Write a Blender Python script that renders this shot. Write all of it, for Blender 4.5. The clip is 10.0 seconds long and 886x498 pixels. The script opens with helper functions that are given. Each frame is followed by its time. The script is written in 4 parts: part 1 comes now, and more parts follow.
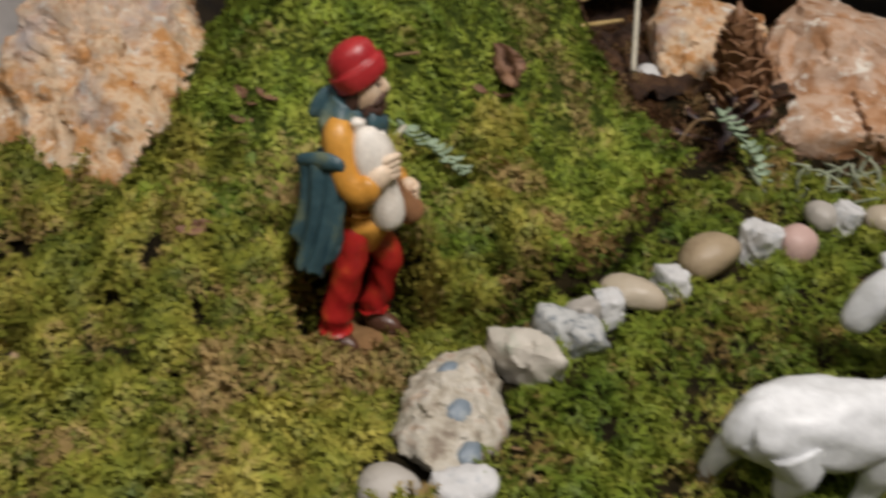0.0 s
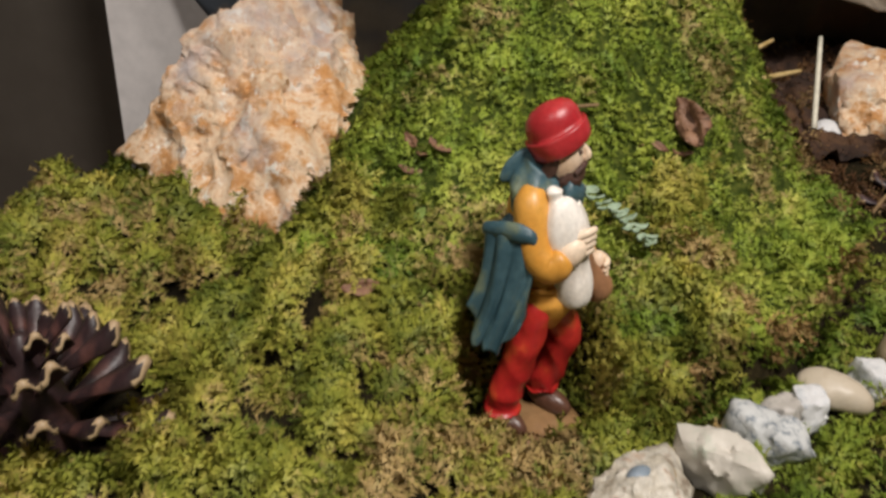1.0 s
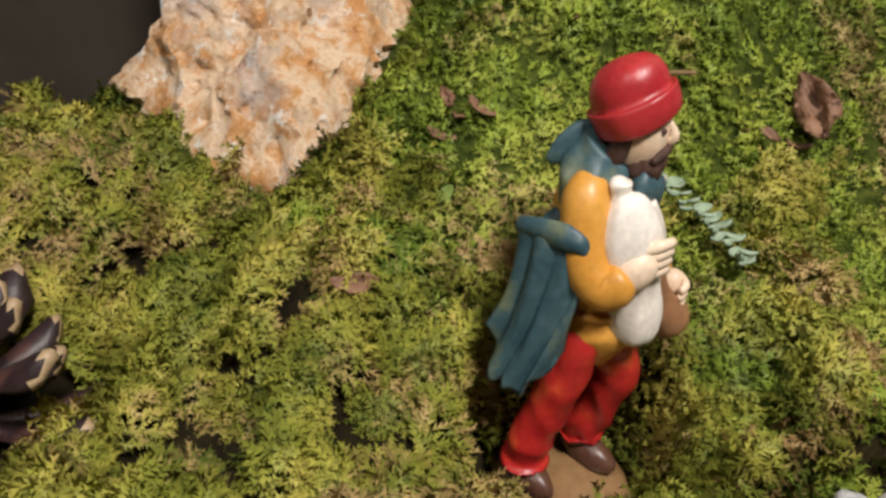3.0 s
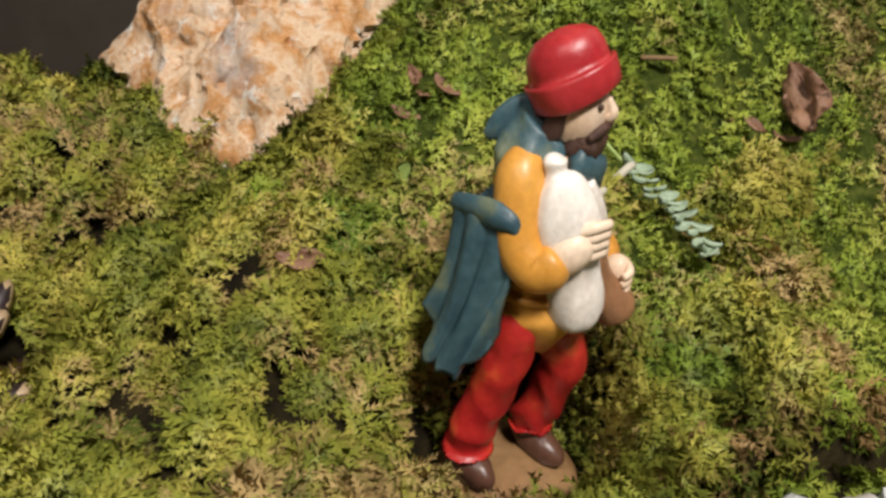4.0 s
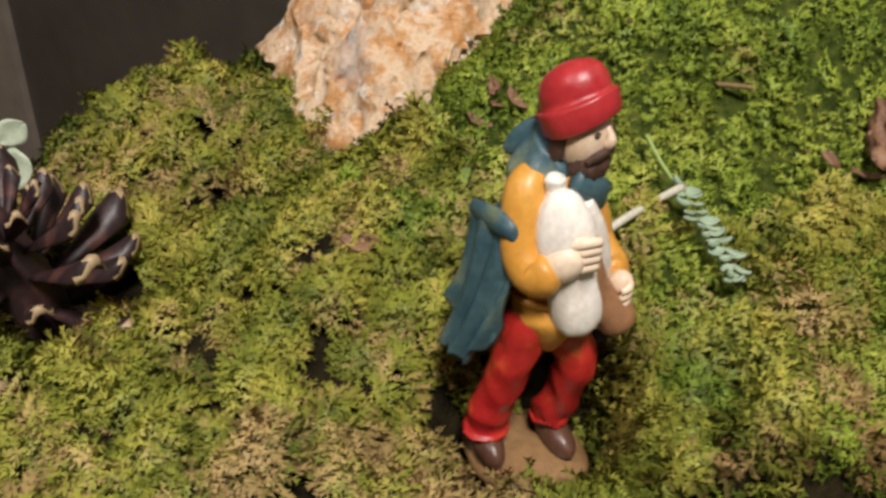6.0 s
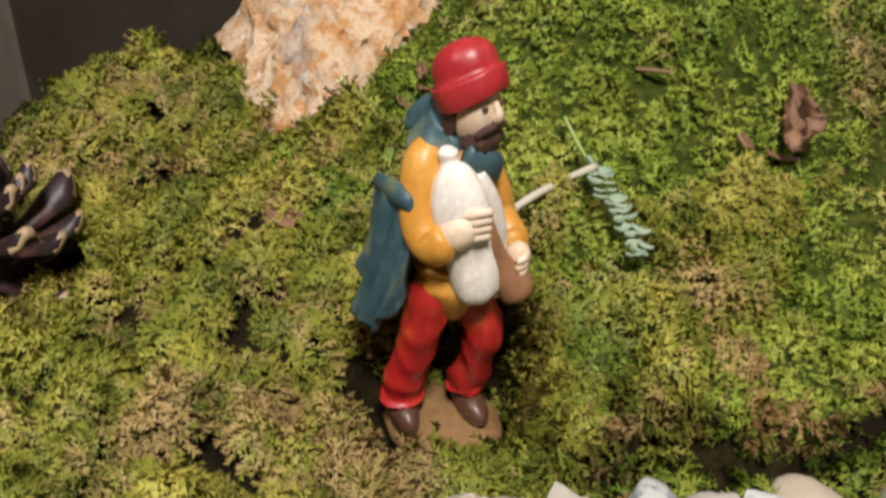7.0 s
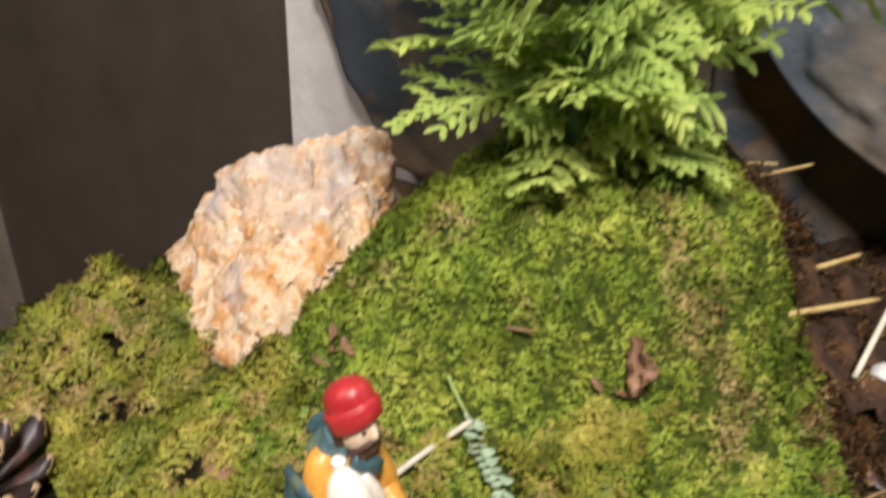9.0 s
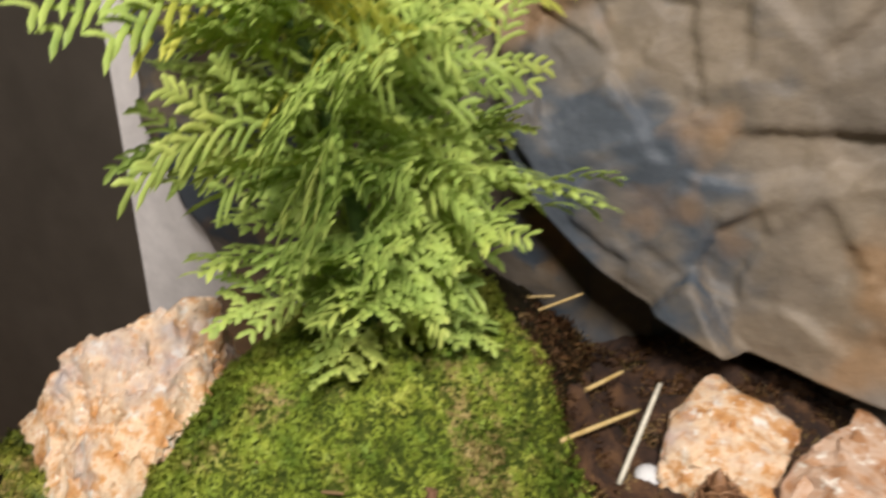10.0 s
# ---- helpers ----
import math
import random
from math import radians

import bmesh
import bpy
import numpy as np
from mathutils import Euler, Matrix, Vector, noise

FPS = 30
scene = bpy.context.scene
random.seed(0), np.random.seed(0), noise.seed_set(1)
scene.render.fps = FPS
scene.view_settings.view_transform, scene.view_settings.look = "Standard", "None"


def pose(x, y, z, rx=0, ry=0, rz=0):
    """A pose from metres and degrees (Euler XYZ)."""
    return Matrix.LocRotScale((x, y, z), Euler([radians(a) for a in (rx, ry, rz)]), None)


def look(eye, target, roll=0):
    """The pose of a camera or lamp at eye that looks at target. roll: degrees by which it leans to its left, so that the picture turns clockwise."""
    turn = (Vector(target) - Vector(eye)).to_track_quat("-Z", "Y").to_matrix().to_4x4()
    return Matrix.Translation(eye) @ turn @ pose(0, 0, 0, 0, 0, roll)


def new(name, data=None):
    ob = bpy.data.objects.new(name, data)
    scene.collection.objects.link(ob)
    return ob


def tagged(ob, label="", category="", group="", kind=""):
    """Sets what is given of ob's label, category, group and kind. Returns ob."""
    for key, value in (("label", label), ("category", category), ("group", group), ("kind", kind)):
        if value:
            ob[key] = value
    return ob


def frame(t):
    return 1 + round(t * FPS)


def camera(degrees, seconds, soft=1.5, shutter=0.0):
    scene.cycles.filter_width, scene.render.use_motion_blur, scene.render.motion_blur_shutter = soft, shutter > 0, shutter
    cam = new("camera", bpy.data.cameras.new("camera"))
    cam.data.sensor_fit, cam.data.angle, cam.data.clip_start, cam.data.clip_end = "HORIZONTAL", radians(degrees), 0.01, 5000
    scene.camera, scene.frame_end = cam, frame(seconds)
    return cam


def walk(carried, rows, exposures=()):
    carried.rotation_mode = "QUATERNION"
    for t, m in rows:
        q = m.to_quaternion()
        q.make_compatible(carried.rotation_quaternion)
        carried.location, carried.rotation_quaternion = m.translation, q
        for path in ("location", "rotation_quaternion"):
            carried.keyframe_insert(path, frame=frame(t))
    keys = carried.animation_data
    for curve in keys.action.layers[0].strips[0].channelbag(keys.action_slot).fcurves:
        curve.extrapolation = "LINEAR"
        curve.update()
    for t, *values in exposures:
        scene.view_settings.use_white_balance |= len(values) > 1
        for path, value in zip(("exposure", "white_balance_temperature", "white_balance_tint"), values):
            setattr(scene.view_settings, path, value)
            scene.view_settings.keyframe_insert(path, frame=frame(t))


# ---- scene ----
cam = camera(52.8, 10.0, soft=2.8, shutter=0.4)
METRES, EYE, TILT, LEAN, TURN = 0.56, 0.20, -30.5, -2.3, 0.0
ROWS = [
    (0.0, 0.0, 0.0, 0.0, 0.0, 0.0, -0.0),
    (0.5, -0.0502, 0.0142, 0.0148, 4.3, 0.55, -2.77),
    (1.0, -0.0613, 0.0448, 0.0344, 5.41, 0.63, -3.88),
    (1.5, -0.0664, 0.1092, 0.0572, 4.99, 0.22, -4.13),
    (2.0, -0.0796, 0.1532, 0.0425, 4.79, -0.05, -4.55),
    (2.5, -0.0712, 0.1688, 0.0515, 7.4, -1.67, -7.17),
    (4.0, -0.0095, 0.1968, 0.0502, 13.53, -2.8, -11.53),
    (4.5, 0.0053, 0.2093, 0.0618, 15.37, -3.91, -12.47),
    (5.0, 0.0188, 0.1692, 0.0284, 21.08, -4.98, -14.49),
    (6.5, 0.1039, 0.1838, 0.093, 28.05, -7.41, -17.04),
    (7.0, 0.1257, 0.1848, 0.0798, 28.23, -7.18, -17.07),
    (7.5, 0.1281, 0.1942, 0.0524, 28.91, -7.89, -17.27),
    (8.0, 0.1255, 0.1866, 0.0759, 29.15, -8.94, -17.18),
    (8.5, 0.1476, 0.1662, 0.1397, 27.97, -7.0, -16.02),
    (9.0, 0.1739, 0.0983, 0.2378, 26.2, -4.52, -15.33),
    (9.5, 0.1955, 0.0593, 0.316, 22.46, -2.78, -13.9),
    (10.0, 0.2438, 0.0077, 0.4042, 18.28, -2.96, -10.92),
]
walk(cam, [(t, pose(0, 0, EYE, TILT, 0, 0) @ pose(0, 0, 0, 0, LEAN, TURN) @ pose(METRES * x, METRES * y, METRES * z, 90 + pitch, roll, yaw)) for t, x, y, z, yaw, pitch, roll in ROWS],
     exposures=[(0.0, -0.60), (1.0, -0.24), (2.5, -0.18), (4.0, -0.04), (5.0, -0.05), (7.5, -0.06), (8.5, 0.08), (9.0, 0.30), (10.0, 0.14)])

# ---- light ----
world = bpy.data.worlds.new("world")
scene.world = world
world.use_nodes = True
world.node_tree.nodes["Background"].inputs[0].default_value = (1.0, 0.9, 0.8, 1)
world.node_tree.nodes["Background"].inputs[1].default_value = 0.018


def area_lamp(name, m, size, watts, colour):
    data = bpy.data.lights.new(name, "AREA")
    data.shape, data.size, data.energy, data.color = "DISK", size, watts, colour
    ob = new(name, data)
    ob.matrix_world = m
    return ob


area_lamp("ceiling_lamp", look((0.30, -0.20, 1.15), (0.0, 0.35, 0.0)), 0.24, 22, (1.0, 0.935, 0.885))
# weak fill, added at the front left to lift shaded sides; no known lamp
area_lamp("fill_lamp", look((-0.50, -0.60, 1.2), (0.0, 0.35, 0.0)), 0.35, 6, (1.0, 0.94, 0.88))


# ---- materials ----
def material(name):
    m = bpy.data.materials.new(name)
    m.use_nodes = True
    return m, m.node_tree, m.node_tree.nodes["Principled BSDF"]


def node(t, kind, **values):
    n = t.nodes.new(kind)
    for key, value in values.items():
        n.inputs[key.replace("_", " ")].default_value = value
    return n


def noise_tex(t, scale, detail=4.0, rough=0.6, coord="Object"):
    c = t.nodes.new("ShaderNodeTexCoord")
    n = node(t, "ShaderNodeTexNoise", Scale=scale, Detail=detail, Roughness=rough)
    t.links.new(c.outputs[coord], n.inputs["Vector"])
    return n.outputs["Fac"]


def ramp(t, source, stops):
    n = t.nodes.new("ShaderNodeValToRGB")
    e = n.color_ramp.elements
    while len(e) < len(stops):
        e.new(0.5)
    for k, (place, colour) in enumerate(stops):
        e[k].position, e[k].color = place, (*colour, 1)
    t.links.new(source, n.inputs[0])
    return n.outputs[0]


def mix(t, fac, a, b, mode="MIX"):
    n = t.nodes.new("ShaderNodeMix")
    n.data_type, n.blend_type = "RGBA", mode
    for s, v in ((n.inputs[0], fac), (n.inputs[6], a), (n.inputs[7], b)):
        if isinstance(v, (int, float)):
            s.default_value = v
        elif isinstance(v, tuple):
            s.default_value = (*v, 1)
        else:
            t.links.new(v, s)
    return n.outputs[2]


def bump(t, bsdf, source, strength, distance):
    n = node(t, "ShaderNodeBump", Strength=strength, Distance=distance)
    t.links.new(source, n.inputs["Height"])
    t.links.new(n.outputs[0], bsdf.inputs["Normal"])


def grained(name, stops, scale, roughness=0.6, fine=None, relief=0.0004, spec=0.5, metal=0.0):
    """Colour from noise at two scales, with fine relief."""
    m, t, b = material(name)
    colour = ramp(t, noise_tex(t, scale), stops)
    small = noise_tex(t, fine or scale * 6, 5)
    colour = mix(t, 0.35, colour, ramp(t, small, [(0.3, (0.35, 0.35, 0.35)), (0.7, (1, 1, 1))]), "MULTIPLY")
    t.links.new(colour, b.inputs["Base Color"])
    b.inputs["Roughness"].default_value = roughness
    b.inputs["Specular IOR Level"].default_value = spec
    b.inputs["Metallic"].default_value = metal
    if relief:
        bump(t, b, small, 0.6, relief)
    return m


def moss_material(name, low, mid, high, dry, dry_from, scale, glow=0.14):
    m, t, b = material(name)
    g = t.nodes.new("ShaderNodeNewGeometry")
    colour = ramp(t, noise_tex(t, scale, 6, 0.72), [(0.34, low), (0.5, mid), (0.66, high)])
    # each frond a little different, and some withered
    each = ramp(t, g.outputs["Random Per Island"], [(0.0, (0.78, 0.80, 0.74)), (0.5, (1, 1, 1)), (1.0, (1.14, 1.12, 1.08))])
    colour = mix(t, 1.0, colour, each, "MULTIPLY")
    add = t.nodes.new("ShaderNodeMath")
    add.operation = "MULTIPLY_ADD"
    add.inputs[1].default_value = 0.12
    t.links.new(g.outputs["Random Per Island"], add.inputs[0])
    t.links.new(noise_tex(t, scale * 0.8, 4, 0.7), add.inputs[2])
    mask = ramp(t, add.outputs[0], [(dry_from, (0, 0, 0)), (dry_from + 0.10, (0.92, 0.92, 0.92))])
    colour = mix(t, mask, colour, dry)
    t.links.new(colour, b.inputs["Base Color"])
    b.inputs["Roughness"].default_value = 0.55
    b.inputs["Specular IOR Level"].default_value = 0.3
    tr = t.nodes.new("ShaderNodeBsdfTranslucent")
    t.links.new(colour, tr.inputs["Color"])
    ms = t.nodes.new("ShaderNodeMixShader")
    ms.inputs[0].default_value = glow
    out = t.nodes["Material Output"]
    t.links.new(b.outputs[0], ms.inputs[1])
    t.links.new(tr.outputs[0], ms.inputs[2])
    t.links.new(ms.outputs[0], out.inputs["Surface"])
    return m


MOSS_COARSE = moss_material("moss_coarse", (0.070, 0.110, 0.016), (0.285, 0.298, 0.042), (0.54, 0.465, 0.098), (0.45, 0.31, 0.13), 0.585, 34, 0.12)
MOSS_FINE = moss_material("moss_fine", (0.115, 0.20, 0.024), (0.30, 0.38, 0.048), (0.52, 0.54, 0.105), (0.42, 0.31, 0.13), 0.63, 26, 0.15)
MOSS_LAWN = moss_material("moss_lawn", (0.10, 0.17, 0.020), (0.22, 0.28, 0.032), (0.38, 0.39, 0.065), (0.34, 0.22, 0.08), 0.61, 34, 0.2)
SOIL = grained("soil", [(0.3, (0.008, 0.006, 0.003)), (0.5, (0.018, 0.014, 0.006)), (0.7, (0.036, 0.027, 0.010))], 90, 0.95, relief=0.003, spec=0.1)
MOSS_MAT = grained("moss_mat", [(0.3, (0.018, 0.028, 0.005)), (0.5, (0.055, 0.078, 0.012)), (0.7, (0.12, 0.135, 0.025))], 260, 0.9, relief=0.002, spec=0.1)
PALE_LEAF = grained("pale_leaf", [(0.3, (0.40, 0.48, 0.34)), (0.7, (0.62, 0.68, 0.54))], 60, 0.5)
PEAT = grained("peat", [(0.3, (0.014, 0.006, 0.003)), (0.5, (0.042, 0.018, 0.008)), (0.7, (0.11, 0.052, 0.02))], 70, 0.9, relief=0.003)
WHITE = grained("white_panel", [(0.3, (0.78, 0.74, 0.72)), (0.7, (0.84, 0.80, 0.78))], 6, 0.22, relief=0)
DARK = grained("dark_panel", [(0.3, (0.085, 0.073, 0.060)), (0.7, (0.105, 0.090, 0.075))], 3, 0.35, relief=0)
TAUPE = grained("taupe_wall", [(0.3, (0.30, 0.25, 0.20)), (0.7, (0.34, 0.29, 0.24))], 5, 0.8, relief=0.0003)
CEIL = grained("plaster", [(0.3, (0.60, 0.56, 0.50)), (0.7, (0.66, 0.62, 0.56))], 5, 0.9, relief=0.0003)
WOOD = grained("table_wood", [(0.3, (0.16, 0.09, 0.045)), (0.7, (0.24, 0.14, 0.07))], 12, 0.5)


def quartz(name, tan, deep, pale, grey, scale, skin=0.0):
    """Rock of orange and white quartz with grey skin and dark crevices, their shade put into the colour."""
    m, t, b = material(name)
    a = noise_tex(t, scale, 8, 0.72)
    colour = ramp(t, a, [(0.30, deep), (0.43, tan), (0.52, pale), (0.60, tan), (0.74, deep)])
    v = noise_tex(t, scale * 2.6, 6, 0.75)
    colour = mix(t, ramp(t, v, [(0.565, (0, 0, 0)), (0.63, (1, 1, 1))]), colour, (0.90, 0.84, 0.75))
    # grey skin, more of it higher up
    c = t.nodes.new("ShaderNodeTexCoord")
    xyz = t.nodes.new("ShaderNodeSeparateXYZ")
    t.links.new(c.outputs["Object"], xyz.inputs[0])
    add = t.nodes.new("ShaderNodeMath")
    add.operation = "MULTIPLY_ADD"
    add.inputs[1].default_value = skin
    t.links.new(xyz.outputs["Z"], add.inputs[0])
    t.links.new(noise_tex(t, scale * 0.7, 6, 0.65), add.inputs[2])
    colour = mix(t, ramp(t, add.outputs[0], [(0.62, (0, 0, 0)), (0.82, (0.85, 0.85, 0.85))]), colour, grey)
    # dark brown noise lines, painted in place of the shade in crevices
    crevice_shade = ramp(t, noise_tex(t, scale * 1.5, 8, 0.8), [(0.33, (0.30, 0.17, 0.09)), (0.41, (1, 1, 1))])
    colour = mix(t, 0.85, colour, crevice_shade, "MULTIPLY")
    t.links.new(colour, b.inputs["Base Color"])
    b.inputs["Roughness"].default_value = 0.32
    bump(t, b, noise_tex(t, scale * 4, 9, 0.72), 1.0, 0.0028)
    return m


QUARTZ = quartz("quartz", (0.66, 0.33, 0.12), (0.36, 0.14, 0.045), (0.84, 0.65, 0.46), (0.48, 0.42, 0.42), 38, 2.2)
QUARTZ_PINK = quartz("quartz_pink", (0.50, 0.26, 0.13), (0.30, 0.13, 0.05), (0.66, 0.48, 0.36), (0.46, 0.35, 0.30), 30)


def pebble_material(name, base, spot, amount, scale, roughness=0.55, relief=0.0006):
    m, t, b = material(name)
    colour = mix(t, ramp(t, noise_tex(t, scale, 5, 0.7), [(amount - 0.05, (0, 0, 0)), (amount + 0.10, (1, 1, 1))]), base, spot)
    colour = mix(t, 0.4, colour, ramp(t, noise_tex(t, scale * 0.3, 3), [(0.3, (0.6, 0.6, 0.6)), (0.7, (1, 1, 1))]), "MULTIPLY")
    t.links.new(colour, b.inputs["Base Color"])
    b.inputs["Roughness"].default_value = roughness
    bump(t, b, noise_tex(t, scale * 4, 5, 0.7), 0.7, relief)
    return m


ST_SPECK = pebble_material("granite_speckled", (0.56, 0.57, 0.56), (0.20, 0.23, 0.26), 0.53, 300)
ST_PALE = pebble_material("pale_limestone", (0.58, 0.54, 0.47), (0.44, 0.47, 0.38), 0.55, 90)
ST_WHITE = pebble_material("white_marble", (0.66, 0.66, 0.66), (0.42, 0.45, 0.48), 0.58, 160)
ST_BEIGE = pebble_material("beige_pebble", (0.50, 0.43, 0.33), (0.44, 0.36, 0.26), 0.58, 80, 0.45, 0.0002)
ST_BROWN = pebble_material("brown_pebble", (0.40, 0.31, 0.20), (0.30, 0.22, 0.14), 0.55, 90, 0.5, 0.0003)
ST_PINK = pebble_material("pink_pebble", (0.58, 0.40, 0.36), (0.48, 0.30, 0.26), 0.55, 90, 0.5, 0.0003)
ST_GREY = pebble_material("grey_pebble", (0.44, 0.41, 0.37), (0.32, 0.30, 0.27), 0.55, 120, 0.5, 0.0003)
SLATE = pebble_material("slate_inclusion", (0.20, 0.25, 0.30), (0.32, 0.36, 0.38), 0.55, 150, 0.45, 0.0003)
ST_CONGLO = grained("conglomerate", [(0.33, (0.24, 0.19, 0.14)), (0.44, (0.50, 0.45, 0.36)), (0.56, (0.62, 0.58, 0.50)), (0.64, (0.50, 0.38, 0.28)), (0.74, (0.26, 0.28, 0.30))], 110, 0.55, relief=0.0012)
SCALE_DARK = grained("cone_scale_dark", [(0.3, (0.017, 0.010, 0.011)), (0.52, (0.036, 0.019, 0.020)), (0.74, (0.13, 0.055, 0.045))], 70, 0.45, relief=0.0003)
SCALE_TIP = grained("cone_scale_tip", [(0.3, (0.28, 0.18, 0.10)), (0.7, (0.60, 0.45, 0.26))], 120, 0.5, relief=0.0003)
SCALE_BROWN = grained("cone_scale_brown", [(0.3, (0.17, 0.08, 0.04)), (0.7, (0.34, 0.18, 0.09))], 120, 0.5, relief=0.0003)
PAINT = dict(
    red=grained("paint_red", [(0.35, (0.40, 0.018, 0.024)), (0.6, (0.50, 0.04, 0.042))], 60, 0.38, relief=0.0002),
    trousers=grained("paint_trousers", [(0.32, (0.36, 0.012, 0.016)), (0.52, (0.50, 0.026, 0.020)), (0.70, (0.66, 0.12, 0.03))], 70, 0.38, relief=0.0002),
    blue=grained("paint_blue", [(0.32, (0.026, 0.068, 0.088)), (0.52, (0.055, 0.115, 0.135)), (0.68, (0.16, 0.19, 0.11))], 70, 0.45, relief=0.0003),
    ochre=grained("paint_ochre", [(0.35, (0.62, 0.27, 0.035)), (0.65, (0.74, 0.37, 0.07))], 60, 0.4, relief=0.0001),
    bag=grained("paint_bag", [(0.3, (0.74, 0.65, 0.55)), (0.6, (0.90, 0.85, 0.77))], 70, 0.45, relief=0.0003),
    skin=grained("paint_skin", [(0.3, (0.76, 0.54, 0.36)), (0.6, (0.88, 0.70, 0.52))], 80, 0.45, relief=0.0001),
    hair=grained("paint_hair", [(0.3, (0.05, 0.022, 0.014)), (0.7, (0.12, 0.055, 0.035))], 300, 0.5, relief=0.0008),
    boot=grained("paint_boot", [(0.3, (0.08, 0.035, 0.022)), (0.7, (0.14, 0.065, 0.04))], 80, 0.35, relief=0.0002),
    plate=grained("paint_plate", [(0.3, (0.22, 0.12, 0.05)), (0.7, (0.32, 0.19, 0.09))], 60, 0.3, relief=0.0002),
    wood=grained("paint_wood", [(0.3, (0.25, 0.12, 0.06)), (0.7, (0.40, 0.20, 0.09))], 80, 0.45, relief=0.0002),
)
SHEEP_WHITE = grained("sheep_white", [(0.3, (0.76, 0.78, 0.80)), (0.7, (0.83, 0.85, 0.87))], 40, 0.45, relief=0.0004)
FIBRE = moss_material("peat_fibre", (0.05, 0.022, 0.010), (0.12, 0.055, 0.022), (0.24, 0.13, 0.05), (0.36, 0.25, 0.10), 0.60, 50)
WITHERED = moss_material("withered_moss", (0.20, 0.12, 0.045), (0.33, 0.21, 0.08), (0.42, 0.30, 0.12), (0.16, 0.08, 0.03), 0.72, 40)
STRAW = grained("straw", [(0.3, (0.50, 0.34, 0.12)), (0.7, (0.72, 0.55, 0.26))], 120, 0.45)
PALE_STICK = grained("pale_stick", [(0.3, (0.55, 0.52, 0.42)), (0.7, (0.72, 0.68, 0.55))], 150, 0.5)
SAGE = grained("sage_leaf", [(0.3, (0.24, 0.34, 0.22)), (0.7, (0.42, 0.51, 0.37))], 90, 0.6)
LICHEN = grained("lichen", [(0.3, (0.26, 0.30, 0.20)), (0.7, (0.42, 0.46, 0.34))], 90, 0.8)
DRY_LEAF = grained("dry_leaf", [(0.3, (0.16, 0.075, 0.04)), (0.7, (0.30, 0.16, 0.09))], 90, 0.6, relief=0.0008)
GREEN_BARK = grained("green_bark", [(0.3, (0.04, 0.085, 0.02)), (0.7, (0.12, 0.20, 0.045))], 150, 0.7, relief=0.001)
FRESH_LEAF = grained("fresh_leaf", [(0.3, (0.24, 0.34, 0.08)), (0.7, (0.36, 0.48, 0.14))], 90, 0.5)
TWIG = grained("twig", [(0.3, (0.15, 0.09, 0.04)), (0.7, (0.28, 0.18, 0.08))], 150, 0.8)
THUJA = moss_material("thuja", (0.25, 0.38, 0.09), (0.42, 0.54, 0.14), (0.56, 0.62, 0.17), (0.50, 0.52, 0.12), 0.78, 14, 0.40)
THUJA_YOUNG = moss_material("thuja_young", (0.36, 0.42, 0.07), (0.52, 0.54, 0.10), (0.64, 0.60, 0.12), (0.60, 0.50, 0.10), 0.76, 14, 0.42)


def painted_paper():
    """Craft paper sprayed brown, grey and slate blue, with a slight sheen."""
    m, t, b = material("rock_paper")
    a = noise_tex(t, 6, 4, 0.55)
    colour = ramp(t, a, [(0.34, (0.085, 0.072, 0.06)), (0.46, (0.14, 0.115, 0.088)), (0.56, (0.22, 0.175, 0.125)), (0.68, (0.15, 0.135, 0.12))])
    s = noise_tex(t, 2.6, 4, 0.55, "Generated")
    colour = mix(t, ramp(t, s, [(0.49, (0, 0, 0)), (0.60, (0.95, 0.95, 0.95))]), colour, (0.058, 0.074, 0.095))
    o = noise_tex(t, 11, 3, 0.5)
    colour = mix(t, ramp(t, o, [(0.57, (0, 0, 0)), (0.66, (0.75, 0.75, 0.75))]), colour, (0.26, 0.155, 0.075))
    colour = mix(t, 0.25, colour, ramp(t, noise_tex(t, 160, 4), [(0.3, (0.5, 0.5, 0.5)), (0.7, (1, 1, 1))]), "MULTIPLY")
    t.links.new(colour, b.inputs["Base Color"])
    b.inputs["Roughness"].default_value = 0.66
    bump(t, b, noise_tex(t, 45, 5, 0.6), 0.5, 0.004)
    return m


PAPER = painted_paper()


# ---- helpers for building ----
def smooth(v, a, b):
    s = np.clip((v - a) / (b - a), 0, 1)
    return s * s * (3 - 2 * s)


def lattice(seed, size=64):
    return np.random.default_rng(seed).random((size, size))


LATTICES = [lattice(k) for k in range(8)]


def waves(x, y, scale, k=0):
    """Smooth random relief between -1 and 1."""
    g = LATTICES[k]
    u, v = np.asarray(x) * scale + 17.3, np.asarray(y) * scale + 31.7
    i, j = np.floor(u).astype(int), np.floor(v).astype(int)
    fu, fv = u - i, v - j
    fu, fv = fu * fu * (3 - 2 * fu), fv * fv * (3 - 2 * fv)
    at = lambda a, b: g[a % 64, b % 64]
    z = (at(i, j) * (1 - fu) + at(i + 1, j) * fu) * (1 - fv) + (at(i, j + 1) * (1 - fu) + at(i + 1, j + 1) * fu) * fv
    return 2 * z - 1


